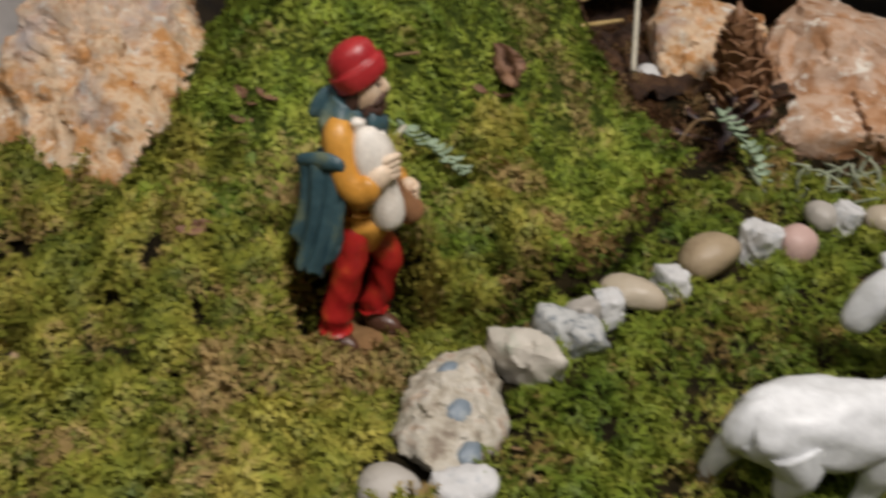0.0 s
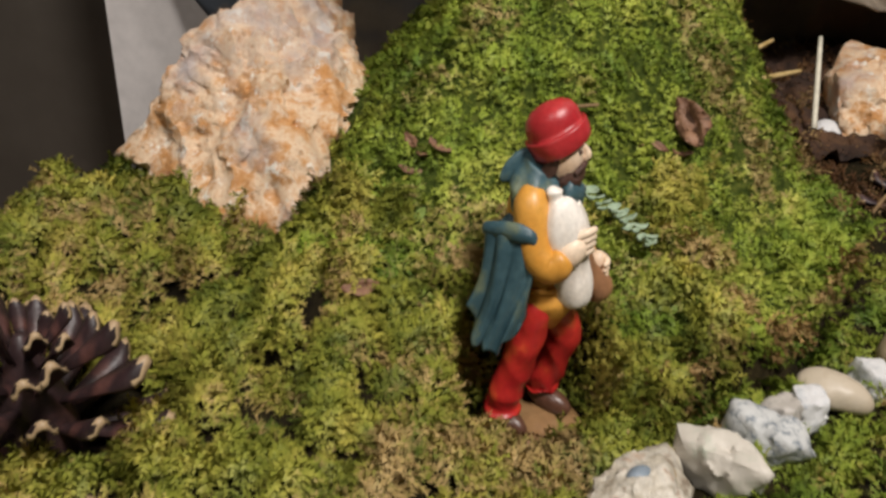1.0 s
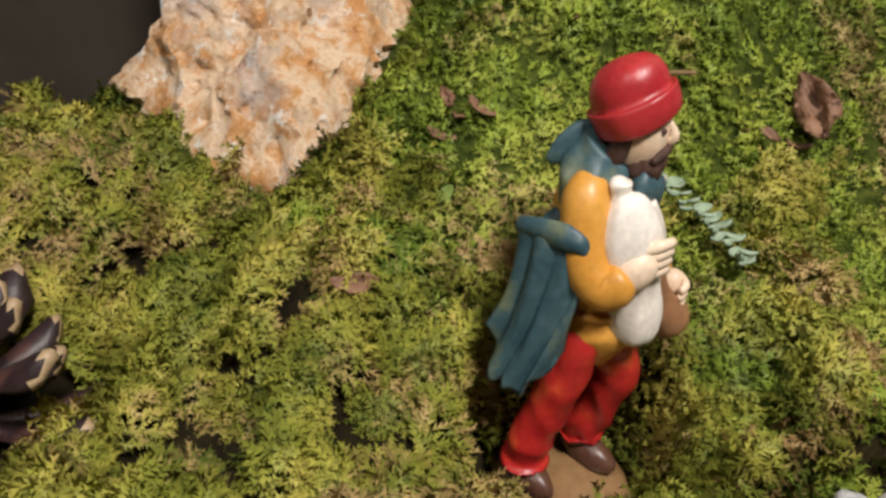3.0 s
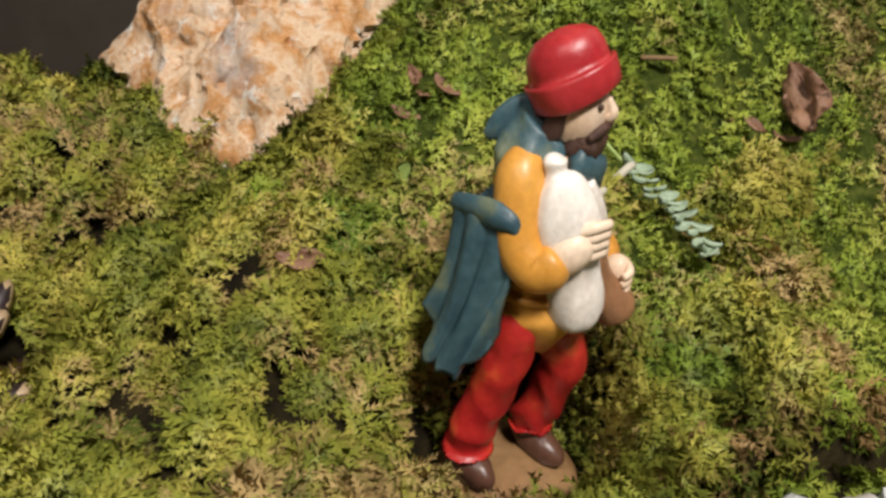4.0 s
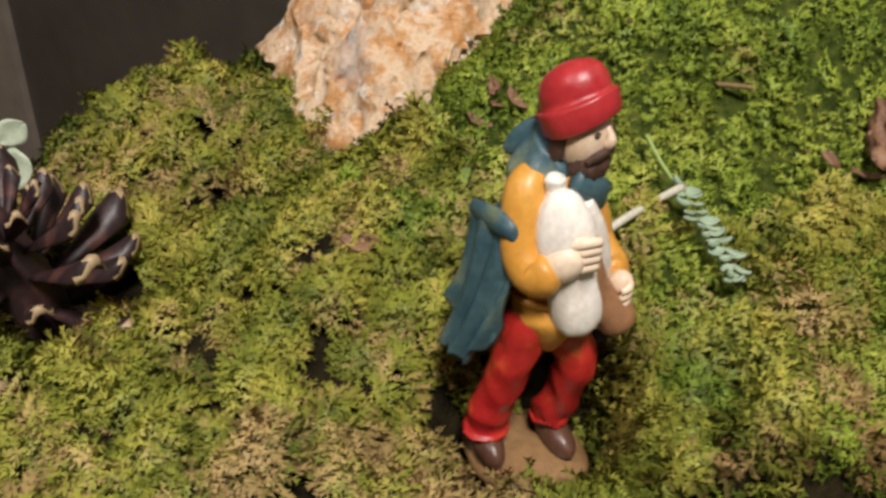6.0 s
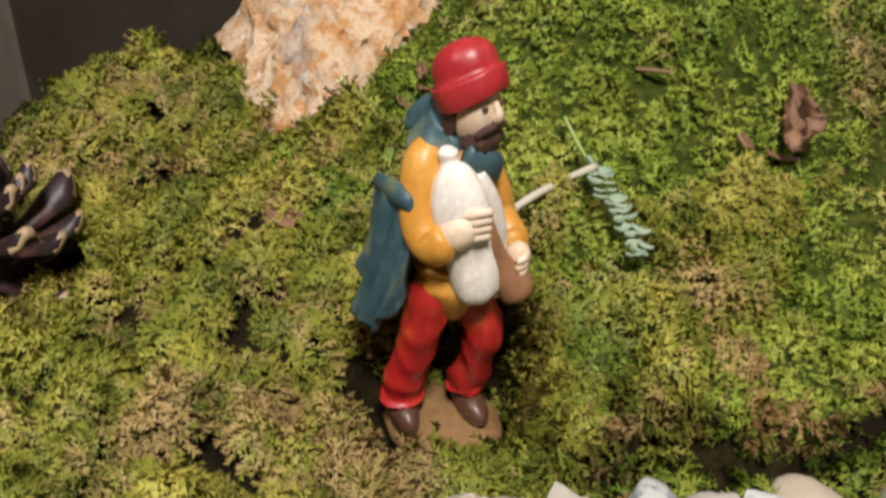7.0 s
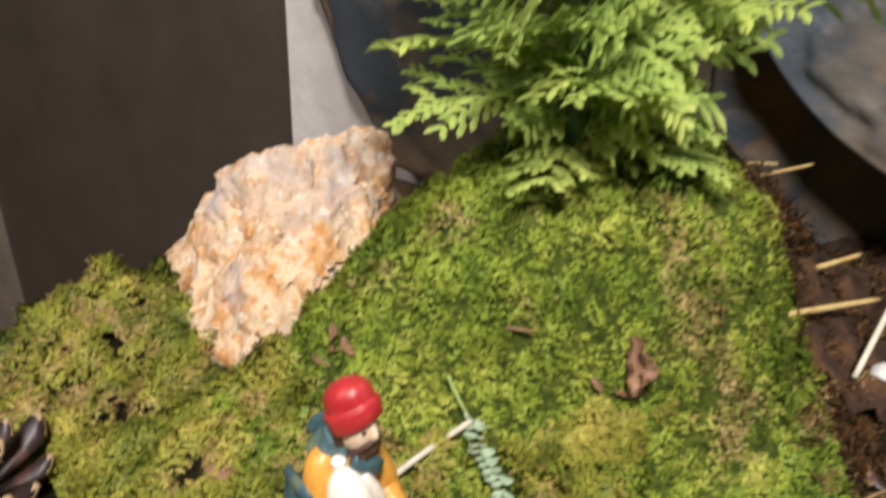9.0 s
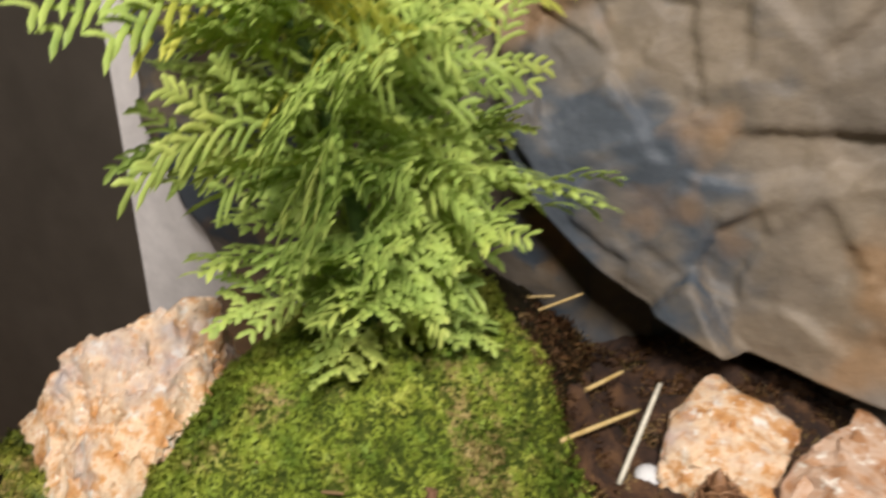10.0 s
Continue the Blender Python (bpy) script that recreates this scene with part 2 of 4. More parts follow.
# mounds and hollows of the moss landscape: height, centre, half widths, turn
MOUNDS = [
    (0.066, 0.0377, 0.514, 0.091, 0.138, -1.098),
    (-0.041, 0.0108, 0.3623, 0.028, 0.044, -1.021),
    (-0.051, 0.0696, 0.5696, 0.098, 0.033, -1.302),
    (-0.036, -0.0231, 0.2606, 0.029, 0.041, 1.532),
    (0.032, 0.043, 0.451, 0.029, 0.126, -0.202),
    (0.079, -0.0456, 0.4282, 0.123, 0.053, 1.472),
    (0.013, -0.2208, 0.3406, 0.045, 0.035, 0.32),
    (-0.010, -0.150, 0.345, 0.035, 0.014, -0.55), (-0.020, -0.178, 0.236, 0.022, 0.022, 0.0),
    (-0.013, 0.045, 0.405, 0.036, 0.036, 0.0),
]
SEAM_X, SEAM_Y = (0.0, 0.021, 0.039, 0.062, 0.085, 0.105, 0.112), (0.255, 0.270, 0.287, 0.300, 0.342, 0.382, 0.42)


def seam(x, y):
    """How far a place lies behind the edge of the upper moss pad."""
    return np.where(x < 0.112, np.asarray(y) - np.interp(x, SEAM_X, SEAM_Y), -0.05)


def land(x, y):
    x, y = np.asarray(x, float), np.asarray(y, float)
    z = 0.0022 + 0 * x
    for a, cx, cy, sx, sy, th in MOUNDS:
        c, s = math.cos(th), math.sin(th)
        u, v = (c * (x - cx) + s * (y - cy)) / sx, (-s * (x - cx) + c * (y - cy)) / sy
        z = z + a * np.exp(-0.5 * (u * u + v * v))
    on = smooth(x, 0.0, 0.03)
    d = seam(x, y)
    z = z + on * 0.010 * (smooth(d, -0.003, 0.004) * np.exp(-np.maximum(d, 0) / 0.03)) - on * 0.011 * np.exp(-(np.minimum(d, 0) / 0.008) ** 2) * (d < 0)
    calm = 1 - np.exp(-(((x + 0.027) / 0.026) ** 2 + ((y - 0.275) / 0.022) ** 2))
    flat = smooth(np.hypot((x + 0.027) / 0.023, (y - 0.275) / 0.0195), 0.85, 1.35)
    bed = np.exp(-(((x - 0.002) / 0.030) ** 2 + ((y - 0.200) / 0.032) ** 2))
    calm = calm * (1 - bed)
    z = z * (1 - 0.75 * bed) + calm * (0.0042 * waves(x, y, 36, 1) + 0.0024 * waves(x, y, 85, 2))
    z = z * flat - 0.011 * (1 - flat)
    z = z - 0.07 * smooth((-x - 0.10) * 0.8 + (y - 0.47), 0.0, 0.035) * (x < 0)
    # the pad ends on the left and drops to the table
    return np.where(x < -0.19, z - 0.05 * smooth(-x + 0.006 * waves(y, x, 60, 3), 0.246, 0.275), z)


def height(x, y):
    return float(land(np.array([x]), np.array([y]))[0])


def mesh_ob(name, bm, mats, parent=None, label="", flat=False):
    me = bpy.data.meshes.new(name)
    bm.normal_update()
    bm.to_mesh(me)
    bm.free()
    for m in mats if isinstance(mats, (list, tuple)) else [mats]:
        me.materials.append(m)
    if not flat:
        me.shade_smooth()
    ob = new(name, me)
    ob.parent = parent
    if label:
        ob["label"] = label
    return ob


def part(name, bm, mats, parent, label="", flat=False):
    return mesh_ob(name, bm, mats, parent, label, flat)


def empty(name, place=(0, 0, 0)):
    ob = new(name)
    ob.location = place
    ob.empty_display_size = 0.01
    return ob


def array_mesh(name, verts, faces, mat):
    """A mesh from arrays of corners and of triangles."""
    me = bpy.data.meshes.new(name)
    me.vertices.add(len(verts))
    me.vertices.foreach_set("co", np.ascontiguousarray(verts, np.float32).ravel())
    me.loops.add(faces.size)
    me.loops.foreach_set("vertex_index", np.ascontiguousarray(faces, np.int32).ravel())
    me.polygons.add(len(faces))
    me.polygons.foreach_set("loop_start", np.arange(len(faces), dtype=np.int32) * 3)
    me.update(calc_edges=True)
    me.validate()
    me.materials.append(mat)
    return me


def box_bm(lo, hi, bevel=0.0):
    bm = bmesh.new()
    bmesh.ops.create_cube(bm, size=1)
    for v in bm.verts:
        v.co = Vector([lo[k] + (v.co[k] + 0.5) * (hi[k] - lo[k]) for k in range(3)])
    if bevel:
        bmesh.ops.bevel(bm, geom=bm.edges[:], offset=bevel, segments=2, affect="EDGES", profile=0.6)
    return bm


def frames_along(path):
    """Two cross directions at each point of a line."""
    out, side = [], None
    for k, p in enumerate(path):
        d = (path[min(k + 1, len(path) - 1)] - path[max(k - 1, 0)]).normalized()
        if side is None:
            side = d.cross(Vector((0, 0, 1))) if abs(d.z) < 0.9 else d.cross(Vector((0, 1, 0)))
        side = (side - d * side.dot(d)).normalized()
        out.append((side.copy(), d.cross(side).normalized()))
    return out


def spline(points, n):
    """A smooth line of n points through the given ones (tuples of any length)."""
    p = [np.array(q, float) for q in points]
    out = []
    for k in range(n):
        s = k / (n - 1) * (len(p) - 1)
        i = min(int(s), len(p) - 2)
        f = s - i
        a, b, c, d = p[max(i - 1, 0)], p[i], p[i + 1], p[min(i + 2, len(p) - 1)]
        out.append(0.5 * (2 * b + (c - a) * f + (2 * a - 5 * b + 4 * c - d) * f * f + (3 * b - a - 3 * c + d) * f ** 3))
    return out


def tube(bm, rows, sides=10, n=12, mat=0, shape=None, caps=True):
    """A closed tube along rows of (x, y, z, radius) or (x, y, z, radius, radius)."""
    line = spline(rows, n)
    path = [Vector(q[:3]) for q in line]
    rings = []
    for k, (q, (s, u)) in enumerate(zip(line, frames_along(path))):
        ra, rb = q[3], q[4] if len(q) > 4 else q[3]
        ring = []
        for j in range(sides):
            a = 2 * math.pi * j / sides
            f = shape(k / (n - 1), a) if shape else 1.0
            ring.append(bm.verts.new(path[k] + s * (max(ra, 1e-5) * f * math.cos(a)) + u * (max(rb, 1e-5) * f * math.sin(a))))
        rings.append(ring)
    made = []
    for a, b in zip(rings, rings[1:]):
        for j in range(sides):
            made.append(bm.faces.new((a[j], a[(j + 1) % sides], b[(j + 1) % sides], b[j])))
    if caps:
        made.append(bm.faces.new(rings[0][::-1]))
        made.append(bm.faces.new(rings[-1]))
    for f in made:
        f.material_index = mat


def blob(bm, centre, radii, mat=0, turn=(0, 0, 0), rough=0.0, freq=200, levels=3):
    m = pose(*centre, *turn) @ Matrix.Diagonal((*radii, 1))
    made = bmesh.ops.create_icosphere(bm, subdivisions=levels, radius=1)["verts"]
    for v in made:
        p = m @ v.co
        if rough:
            p += (p - Vector(centre)) * rough * noise.noise(p * freq)
        v.co = p
    for f in {f for v in made for f in v.link_faces}:
        f.material_index = mat


from mathutils.bvhtree import BVHTree


def rock_bm(corners, levels=5, rough=0.05, freq=40, soften=0.3, ridged=0.0, chips=0.0, seed=0):
    """A stone: the hull of its corners, softened, with ridged relief."""
    hull = bmesh.new()
    for c in corners:
        hull.verts.new(c)
    bmesh.ops.convex_hull(hull, input=hull.verts[:])
    tree = BVHTree.FromBMesh(hull)
    mid = sum((v.co for v in hull.verts), Vector()) / len(hull.verts)
    size = max((v.co - mid).length for v in hull.verts)
    hull.free()
    bm = bmesh.new()
    bmesh.ops.create_icosphere(bm, subdivisions=levels, radius=1)
    for v in bm.verts:
        d = v.co.normalized()
        hit = tree.ray_cast(mid, d)[0]
        r = (hit - mid).length if hit else size * 0.5
        v.co = d * r
    was = [max(v.co[k] for v in bm.verts) - min(v.co[k] for v in bm.verts) for k in range(3)]
    for _ in range(int(soften * 10)):
        bmesh.ops.smooth_vert(bm, verts=bm.verts[:], factor=0.5, use_axis_x=True, use_axis_y=True, use_axis_z=True)
    now = [max(v.co[k] for v in bm.verts) - min(v.co[k] for v in bm.verts) for k in range(3)]
    bmesh.ops.scale(bm, vec=[a / b for a, b in zip(was, now)], verts=bm.verts[:])
    off = Vector((seed * 3.1, seed * 1.7, seed * 2.3))
    for v in bm.verts:
        p = v.co * freq + off
        f = noise.fractal(p, 0.8, 2.1, 5) * rough
        if ridged:
            f += ridged * (0.45 - abs(noise.noise(p * 0.8 + Vector((5, 5, 5))))) + 0.5 * ridged * (0.4 - abs(noise.noise(p * 2.1)))
        if chips:
            for scale, amount in ((0.9, 1.0), (2.2, 0.5), (5.0, 0.22)):
                # broken facets: every cell a plane tilted its own way
                q = p * scale
                near = noise.voronoi(q + noise.noise_vector(q) * 0.25)[1][0]
                tilt = noise.noise_vector(near * 7.3) * 2
                f += chips * amount * max(-0.8, min(0.8, (q - near).dot(tilt)))
        v.co += v.co.normalized() * f * size
        v.co += mid
    return bm


def rock(name, corners, mat, label, category="rock", group="", **shape):
    bm = rock_bm(corners, **shape)
    low = min(v.co.z for v in bm.verts)
    mid = sum((v.co for v in bm.verts), Vector()) / len(bm.verts)
    base = Vector((mid.x, mid.y, low))
    for v in bm.verts:
        v.co -= base
    ob = mesh_ob(name, bm, mat)
    ob.data.set_sharp_from_angle(angle=radians(42))
    ob.location = base
    return tagged(ob, label, category, group)


# ---- the room ----
def wall(name, lo, hi, mat, label, category="wall"):
    return tagged(mesh_ob(name, box_bm(lo, hi), mat, flat=True), label, category, kind="structure")


wall("floor", (-2.6, -2.2, -0.80), (2.4, 2.2, -0.76), WOOD, "plain brown floor of the room", "floor")
wall("wall_north", (-2.6, 2.0, -0.76), (2.4, 2.1, 1.8), TAUPE, "plain taupe wall behind the display", "wall")
wall("wall_south", (-2.6, -2.1, -0.76), (2.4, -2.0, 1.8), CEIL, "plain light wall of the room", "wall")
wall("wall_east", (2.3, -2.0, -0.76), (2.4, 2.0, 1.8), CEIL, "plain light wall of the room", "wall")
wall("wall_west", (-2.6, -2.0, -0.76), (-2.5, 2.0, 1.8), TAUPE, "plain taupe wall of the room", "wall")
wall("ceiling", (-2.6, -2.1, 1.8), (2.4, 2.1, 1.9), CEIL, "plain light ceiling of the room", "ceiling")
wall("dark_panel", (-1.09, 0.80, -0.76), (-0.20, 0.84, 1.5), DARK, "dark grey-brown panel standing behind the display", "panel")
wall("light_panel", (-1.60, 0.79, -0.76), (-1.092, 0.85, 1.5), TAUPE, "light taupe upright beside the dark panel", "panel")
wall("white_panel", (-0.357, 0.640, -0.76), (0.60, 0.665, 1.2), WHITE, "glossy white upright panel behind the rock", "panel")

table = empty("table", (0.2, 0.2, -0.76))
tagged(table, "brown wooden table that carries the moss landscape", "table")
for bm_lo, bm_hi, nm in [((-0.46, -0.75, 0.69), (0.75, 0.435, 0.72), "tabletop"), ((-0.42, -0.70, 0), (-0.36, -0.64, 0.69), "leg"), ((0.65, -0.70, 0), (0.71, -0.64, 0.69), "leg"), ((-0.42, 0.34, 0), (-0.36, 0.40, 0.69), "leg"), ((0.65, 0.34, 0), (0.71, 0.40, 0.69), "leg")]:
    part(nm, box_bm(bm_lo, bm_hi, 0.004), WOOD, table)


# ---- ground ----
def ground_grid(name, x0, x1, y0, y1, step, mat, drop=0.0):
    xs, ys = np.arange(x0, x1 + step / 2, step), np.arange(y0, y1 + step / 2, step)
    gx, gy = np.meshgrid(xs, ys)
    z = land(gx, gy) - drop
    n, m = len(xs), len(ys)
    v = np.stack([gx.ravel(), gy.ravel(), z.ravel()], 1)
    i = (np.arange(m - 1)[:, None] * n + np.arange(n - 1)[None]).ravel()
    f = np.concatenate([np.stack([i, i + 1, i + n + 1], 1), np.stack([i, i + n + 1, i + n], 1)])
    me = array_mesh(name, v, f, mat)
    me.shade_smooth()
    return new(name, me)


ground = ground_grid("ground", -0.30, 0.50, -0.10, 0.636, 0.004, SOIL)
tagged(ground, "dark earth under a layer of moss", "ground", kind="structure")


def right_edge(y):
    """Where the moss of the mound ends on its right."""
    return np.interp(y, (0.36, 0.40, 0.43, 0.449, 0.4645, 0.480, 0.50, 0.53), (0.45, 0.118, 0.105, 0.098, 0.082, 0.056, 0.026, -0.02))


STONES = []      # places of stones, kept free of moss


def fronds(name, mat, count, box, keep, size, clump, seed, lean=0.9, K=12, L=4, leaf_size=0.0016, rise=0.005, spread=0.62, gaps=-2.0, curl=(0.5, 2.0), wild=0.45, label=""):
    """A pad of moss: curled shoots set all round with tiny leaves, spreading from the middle of their clumps."""
    r = np.random.default_rng(seed)
    x0, x1, y0, y1 = box
    gx, gy = np.meshgrid(np.arange(x0, x1, clump), np.arange(y0, y1, clump * 0.87))
    gx = gx + (np.arange(gx.shape[0]) % 2)[:, None] * clump / 2
    n = gx.size
    cx, cy = gx.ravel() + r.uniform(-0.5, 0.5, n) * clump, gy.ravel() + r.uniform(-0.5, 0.5, n) * clump
    cs = r.uniform(0.55, 1.3, n)
    lie = r.normal(0, 0.55, (n, 3)) * np.array([1, 1, 0.2])
    pick = r.integers(0, n, count)
    ang, rad = r.uniform(0, 2 * np.pi, count), np.sqrt(r.uniform(0, 1, count)) * clump * spread
    ox, oy = np.cos(ang) * rad, np.sin(ang) * rad
    x, y = cx[pick] + ox, cy[pick] + oy
    ok = keep(x, y) & (((x + 0.026) / 0.0195) ** 2 + ((y - 0.2735) / 0.0175) ** 2 > 1) & (np.hypot(x + 0.039, y - 0.263) > 0.015)
    ok &= waves(x, y, 68, 7) + 0.5 * waves(x, y, 150, 5) > gaps
    for sx, sy, sr in STONES:
        ok &= (x - sx) ** 2 + (y - sy) ** 2 > sr ** 2
    x, y, ox, oy, pick = x[ok], y[ok], ox[ok], oy[ok], pick[ok]
    count = len(x)
    z = land(x, y)
    e = 0.003
    nx, ny = -(land(x + e, y) - land(x - e, y)) / (2 * e), -(land(x, y + e) - land(x, y - e)) / (2 * e)
    unit = lambda v: v / np.linalg.norm(v, axis=1)[:, None]
    nrm = unit(np.stack([nx, ny, np.ones(count)], 1))
    out = np.stack([ox, oy, np.zeros(count)], 1) / clump
    d = unit(nrm * 0.75 + np.array([0, 0, 0.25]) + out * lean + lie[pick] * 0.4 + r.normal(0, wild, (count, 3)))
    # the side to which the shoot curls over: outwards and down
    b = out * 1.2 + lie[pick] - np.array([0, 0, 0.5]) + r.normal(0, 0.45, (count, 3))
    b = unit(b - d * np.sum(b * d, axis=1)[:, None])
    s = np.cross(d, b)
    length = size * cs[pick] * r.uniform(0.6, 1.35, count)
    theta = r.uniform(curl[0], curl[1], count)
    base = np.stack([x, y, z], 1) - d * length[:, None] * 0.25
    dome = 1 - 1.7 * (ox ** 2 + oy ** 2) / clump ** 2
    dome = np.maximum(dome, -0.2)
    length = length * (0.70 + 0.35 * dome)
    base[:, 2] += rise * (dome * cs[pick] - 0.30) + (0.30 * waves(x, y, 48, 6) + 0.22 * waves(x, y, 100, 4)) * rise
    first = r.uniform(0, 6.28, count)
    V = np.empty((count, (K + 1) + L * K, 3), np.float32)
    col = lambda v: v[:, None]
    for k in range(K + 1):
        a = theta * k / K
        V[:, k] = base + d * col(length / theta * np.sin(a)) + b * col(length / theta * (1 - np.cos(a)))
    for k in range(K):
        a = theta * (k + 1) / K
        along = d * col(np.cos(a)) + b * col(np.sin(a))
        up = np.cross(along, s)
        taper = math.sin(math.pi * (0.22 + 0.66 * k / K))
        for j in range(L):
            turn = first + 2 * np.pi * j / L + 1.1 * k + r.uniform(-0.7, 0.7, count)
            wide = leaf_size * taper * r.uniform(0.45, 1.5, count) * np.sqrt(cs[pick])
            V[:, K + 1 + L * k + j] = V[:, k + 1] + (s * col(np.cos(turn)) + up * col(np.sin(turn))) * col(wide) + along * col(wide * 0.55)
    tri = [(k, k + 1, K + 1 + L * k + j) for k in range(K) for j in range(L)]
    F = (np.arange(count)[:, None, None] * V.shape[1] + np.array(tri)[None]).reshape(-1, 3)
    # each tuft shaded as one soft body: normals point out of it
    soft = np.repeat((nrm + out * 1.1)[:, None, :], V.shape[1], axis=1)
    away = V - V[:, :1] - d[:, None, :] * (length * 0.45)[:, None, None]
    soft = soft + away / (np.linalg.norm(away, axis=2, keepdims=True) + 1e-6) * 0.65
    N = soft.reshape(-1, 3)
    N = N / np.linalg.norm(N, axis=1)[:, None]
    P = V.reshape(-1, 3)
    turned = np.sum(np.cross(P[F[:, 1]] - P[F[:, 0]], P[F[:, 2]] - P[F[:, 0]]) * N[F].sum(axis=1), axis=1) < 0
    F[turned] = F[turned][:, ::-1]
    me = array_mesh(name, P, F, mat)
    me.shade_smooth()
    me.normals_split_custom_set_from_vertices(N.astype(np.float32))
    ob = new(name, me)
    return tagged(ob, label, "moss", kind="stuff")


# ---- stones of the low wall ----
def pebble(name, place, half, turn, mat, label, angular=0, seed=1, **shape):
    """A stone about its middle; angular stones are hulls of a few corners."""
    r = random.Random(seed)
    place = (place[0], place[1], height(place[0], place[1]) + 0.003 + 0.50 * half[2])
    m = pose(*place, *turn)
    if angular:
        pts = []
        for k in range(angular):
            a, h = 2 * math.pi * (k + r.uniform(-0.25, 0.25)) / angular * 2, (1 if k < angular / 2 else -1)
            pts.append(m @ Vector((half[0] * math.cos(a) * r.uniform(0.8, 1.1), half[1] * math.sin(a) * r.uniform(0.8, 1.1), h * half[2] * r.uniform(0.7, 1.1))))
        shape = dict(dict(levels=4, rough=0.06, freq=110, soften=0.1, ridged=0.03, chips=0.09, seed=seed), **shape)
    else:
        pts = []
        for k in range(40):
            d = Vector((r.gauss(0, 1), r.gauss(0, 1), r.gauss(0, 1))).normalized()
            pts.append(m @ Vector([d[i] * half[i] for i in range(3)]))
        shape = dict(dict(levels=4, rough=0.02, freq=90, soften=1.0, ridged=0.02, chips=0.02, seed=seed), **shape)
    STONES.append((place[0], place[1], min(half[0], half[1])))
    return rock(name, pts, mat, label, "stone", "stones of the low wall", **shape)


conglomerate = rock("conglomerate_stone", [(-0.0135, 0.214, 0.006), (-0.008, 0.228, 0.016), (0.002, 0.243, 0.015), (0.013, 0.251, 0.013), (0.0185, 0.247, 0.010), (0.0195, 0.230, 0.013), (0.021, 0.211, 0.008), (0.013, 0.205, 0.012),
     (0.002, 0.193, 0.010), (-0.006, 0.199, 0.012), (-0.012, 0.204, 0.010), (0.002, 0.222, 0.0225), (0.011, 0.232, 0.020), (-0.010, 0.212, -0.004), (0.016, 0.208, -0.004), (0.014, 0.246, -0.003), (-0.004, 0.236, -0.003)],
     ST_CONGLO, "pale conglomerate stone with blue-grey inclusions in the moss", "stone", "stones of the low wall", levels=5, rough=0.09, freq=90, soften=0.1, ridged=0.10, chips=0.06, seed=4)
for place, half, mat in (((0.0034, 0.2268, 0.0203), 0.0048, SLATE), ((0.0072, 0.2130, 0.0165), 0.0056, SLATE), ((0.0105, 0.2010, 0.0100), 0.0050, SLATE), ((0.0125, 0.2350, 0.0155), 0.0034, ST_BROWN)):
    bm = bmesh.new()
    blob(bm, (0, 0, 0), (half * 0.95, half * 0.72, half * 0.55), 0, (20, -10, half * 9000), 0.22, 300)
    ob = part("inclusion", bm, mat, conglomerate, "blue-grey inclusion" if mat == SLATE else "brown inclusion")
    ob.location = Vector(place) - conglomerate.location
for sx, sy in ((-0.002, 0.212), (0.006, 0.226), (0.014, 0.240), (0.012, 0.215)):
    STONES.append((sx, sy, 0.014))
STONES.extend([(-0.022, 0.343, 0.006), (-0.012, 0.341, 0.006), (-0.003, 0.335, 0.006), (0.003, 0.328, 0.005), (-0.027, 0.330, 0.003), (0.027, 0.396, 0.005), (-0.0767, 0.3114, 0.003), (-0.019, 0.3745, 0.004), (-0.014, 0.337, 0.004), (-0.006, 0.332, 0.004), (0.001, 0.327, 0.004), (0.0045, 0.2240, 0.017), (-0.152, 0.370, 0.030), (-0.185, 0.392, 0.028), (-0.137, 0.348, 0.014), (-0.120, 0.383, 0.014), (-0.128, 0.355, 0.013), (-0.140, 0.335, 0.010), (-0.178, 0.238, 0.024), (-0.001, 0.197, 0.015), (-0.0125, 0.184, 0.010)])
pebble("flat_stone", (0.0312, 0.2455, 0.0095), (0.0170, 0.0085, 0.0090), (8, -6, -38), ST_PALE, "pale limestone chip with flat broken faces", 9, 11, soften=0.15)
pebble("speckled_stone", (0.0460, 0.2610, 0.0090), (0.0155, 0.0085, 0.0085), (0, 10, -32), ST_SPECK, "rough speckled grey granite stone", 9, 12)
pebble("grey_stone", (0.0535, 0.2740, 0.0080), (0.0095, 0.0070, 0.0060), (0, 0, 10), ST_GREY, "small grey-beige stone wedged between others", 8, 13)
pebble("white_stone", (0.0622, 0.2775, 0.0075), (0.0065, 0.0075, 0.0065), (0, 0, -20), ST_WHITE, "small white marble stone", 8, 14)
pebble("beige_stone", (0.0742, 0.2885, 0.0060), (0.0145, 0.0085, 0.0065), (0, 8, -18), ST_BEIGE, "smooth oval beige pebble", 0, 15)
pebble("white_stone", (0.0910, 0.3050, 0.0060), (0.0095, 0.0070, 0.0065), (0, 6, -30), ST_WHITE, "white speckled marble stone", 8, 16)
pebble("brown_stone", (0.1120, 0.3240, 0.0090), (0.0150, 0.0110, 0.0095), (0, -12, 30), ST_BROWN, "large smooth brown pebble", 0, 17)
pebble("white_stone", (0.1350, 0.3330, 0.0085), (0.0095, 0.0105, 0.0090), (0, 0, 15), ST_WHITE, "rough white marble stone", 9, 18)
pebble("pink_stone", (0.1525, 0.3380, 0.0085), (0.0100, 0.0105, 0.0095), (0, 0, 0), ST_PINK, "dusty pink rounded stone", 0, 19)
pebble("grey_stone", (0.1705, 0.3610, 0.0080), (0.0070, 0.0085, 0.0080), (0, 0, 20), ST_GREY, "grey rounded stone in the low wall", 0, 20)
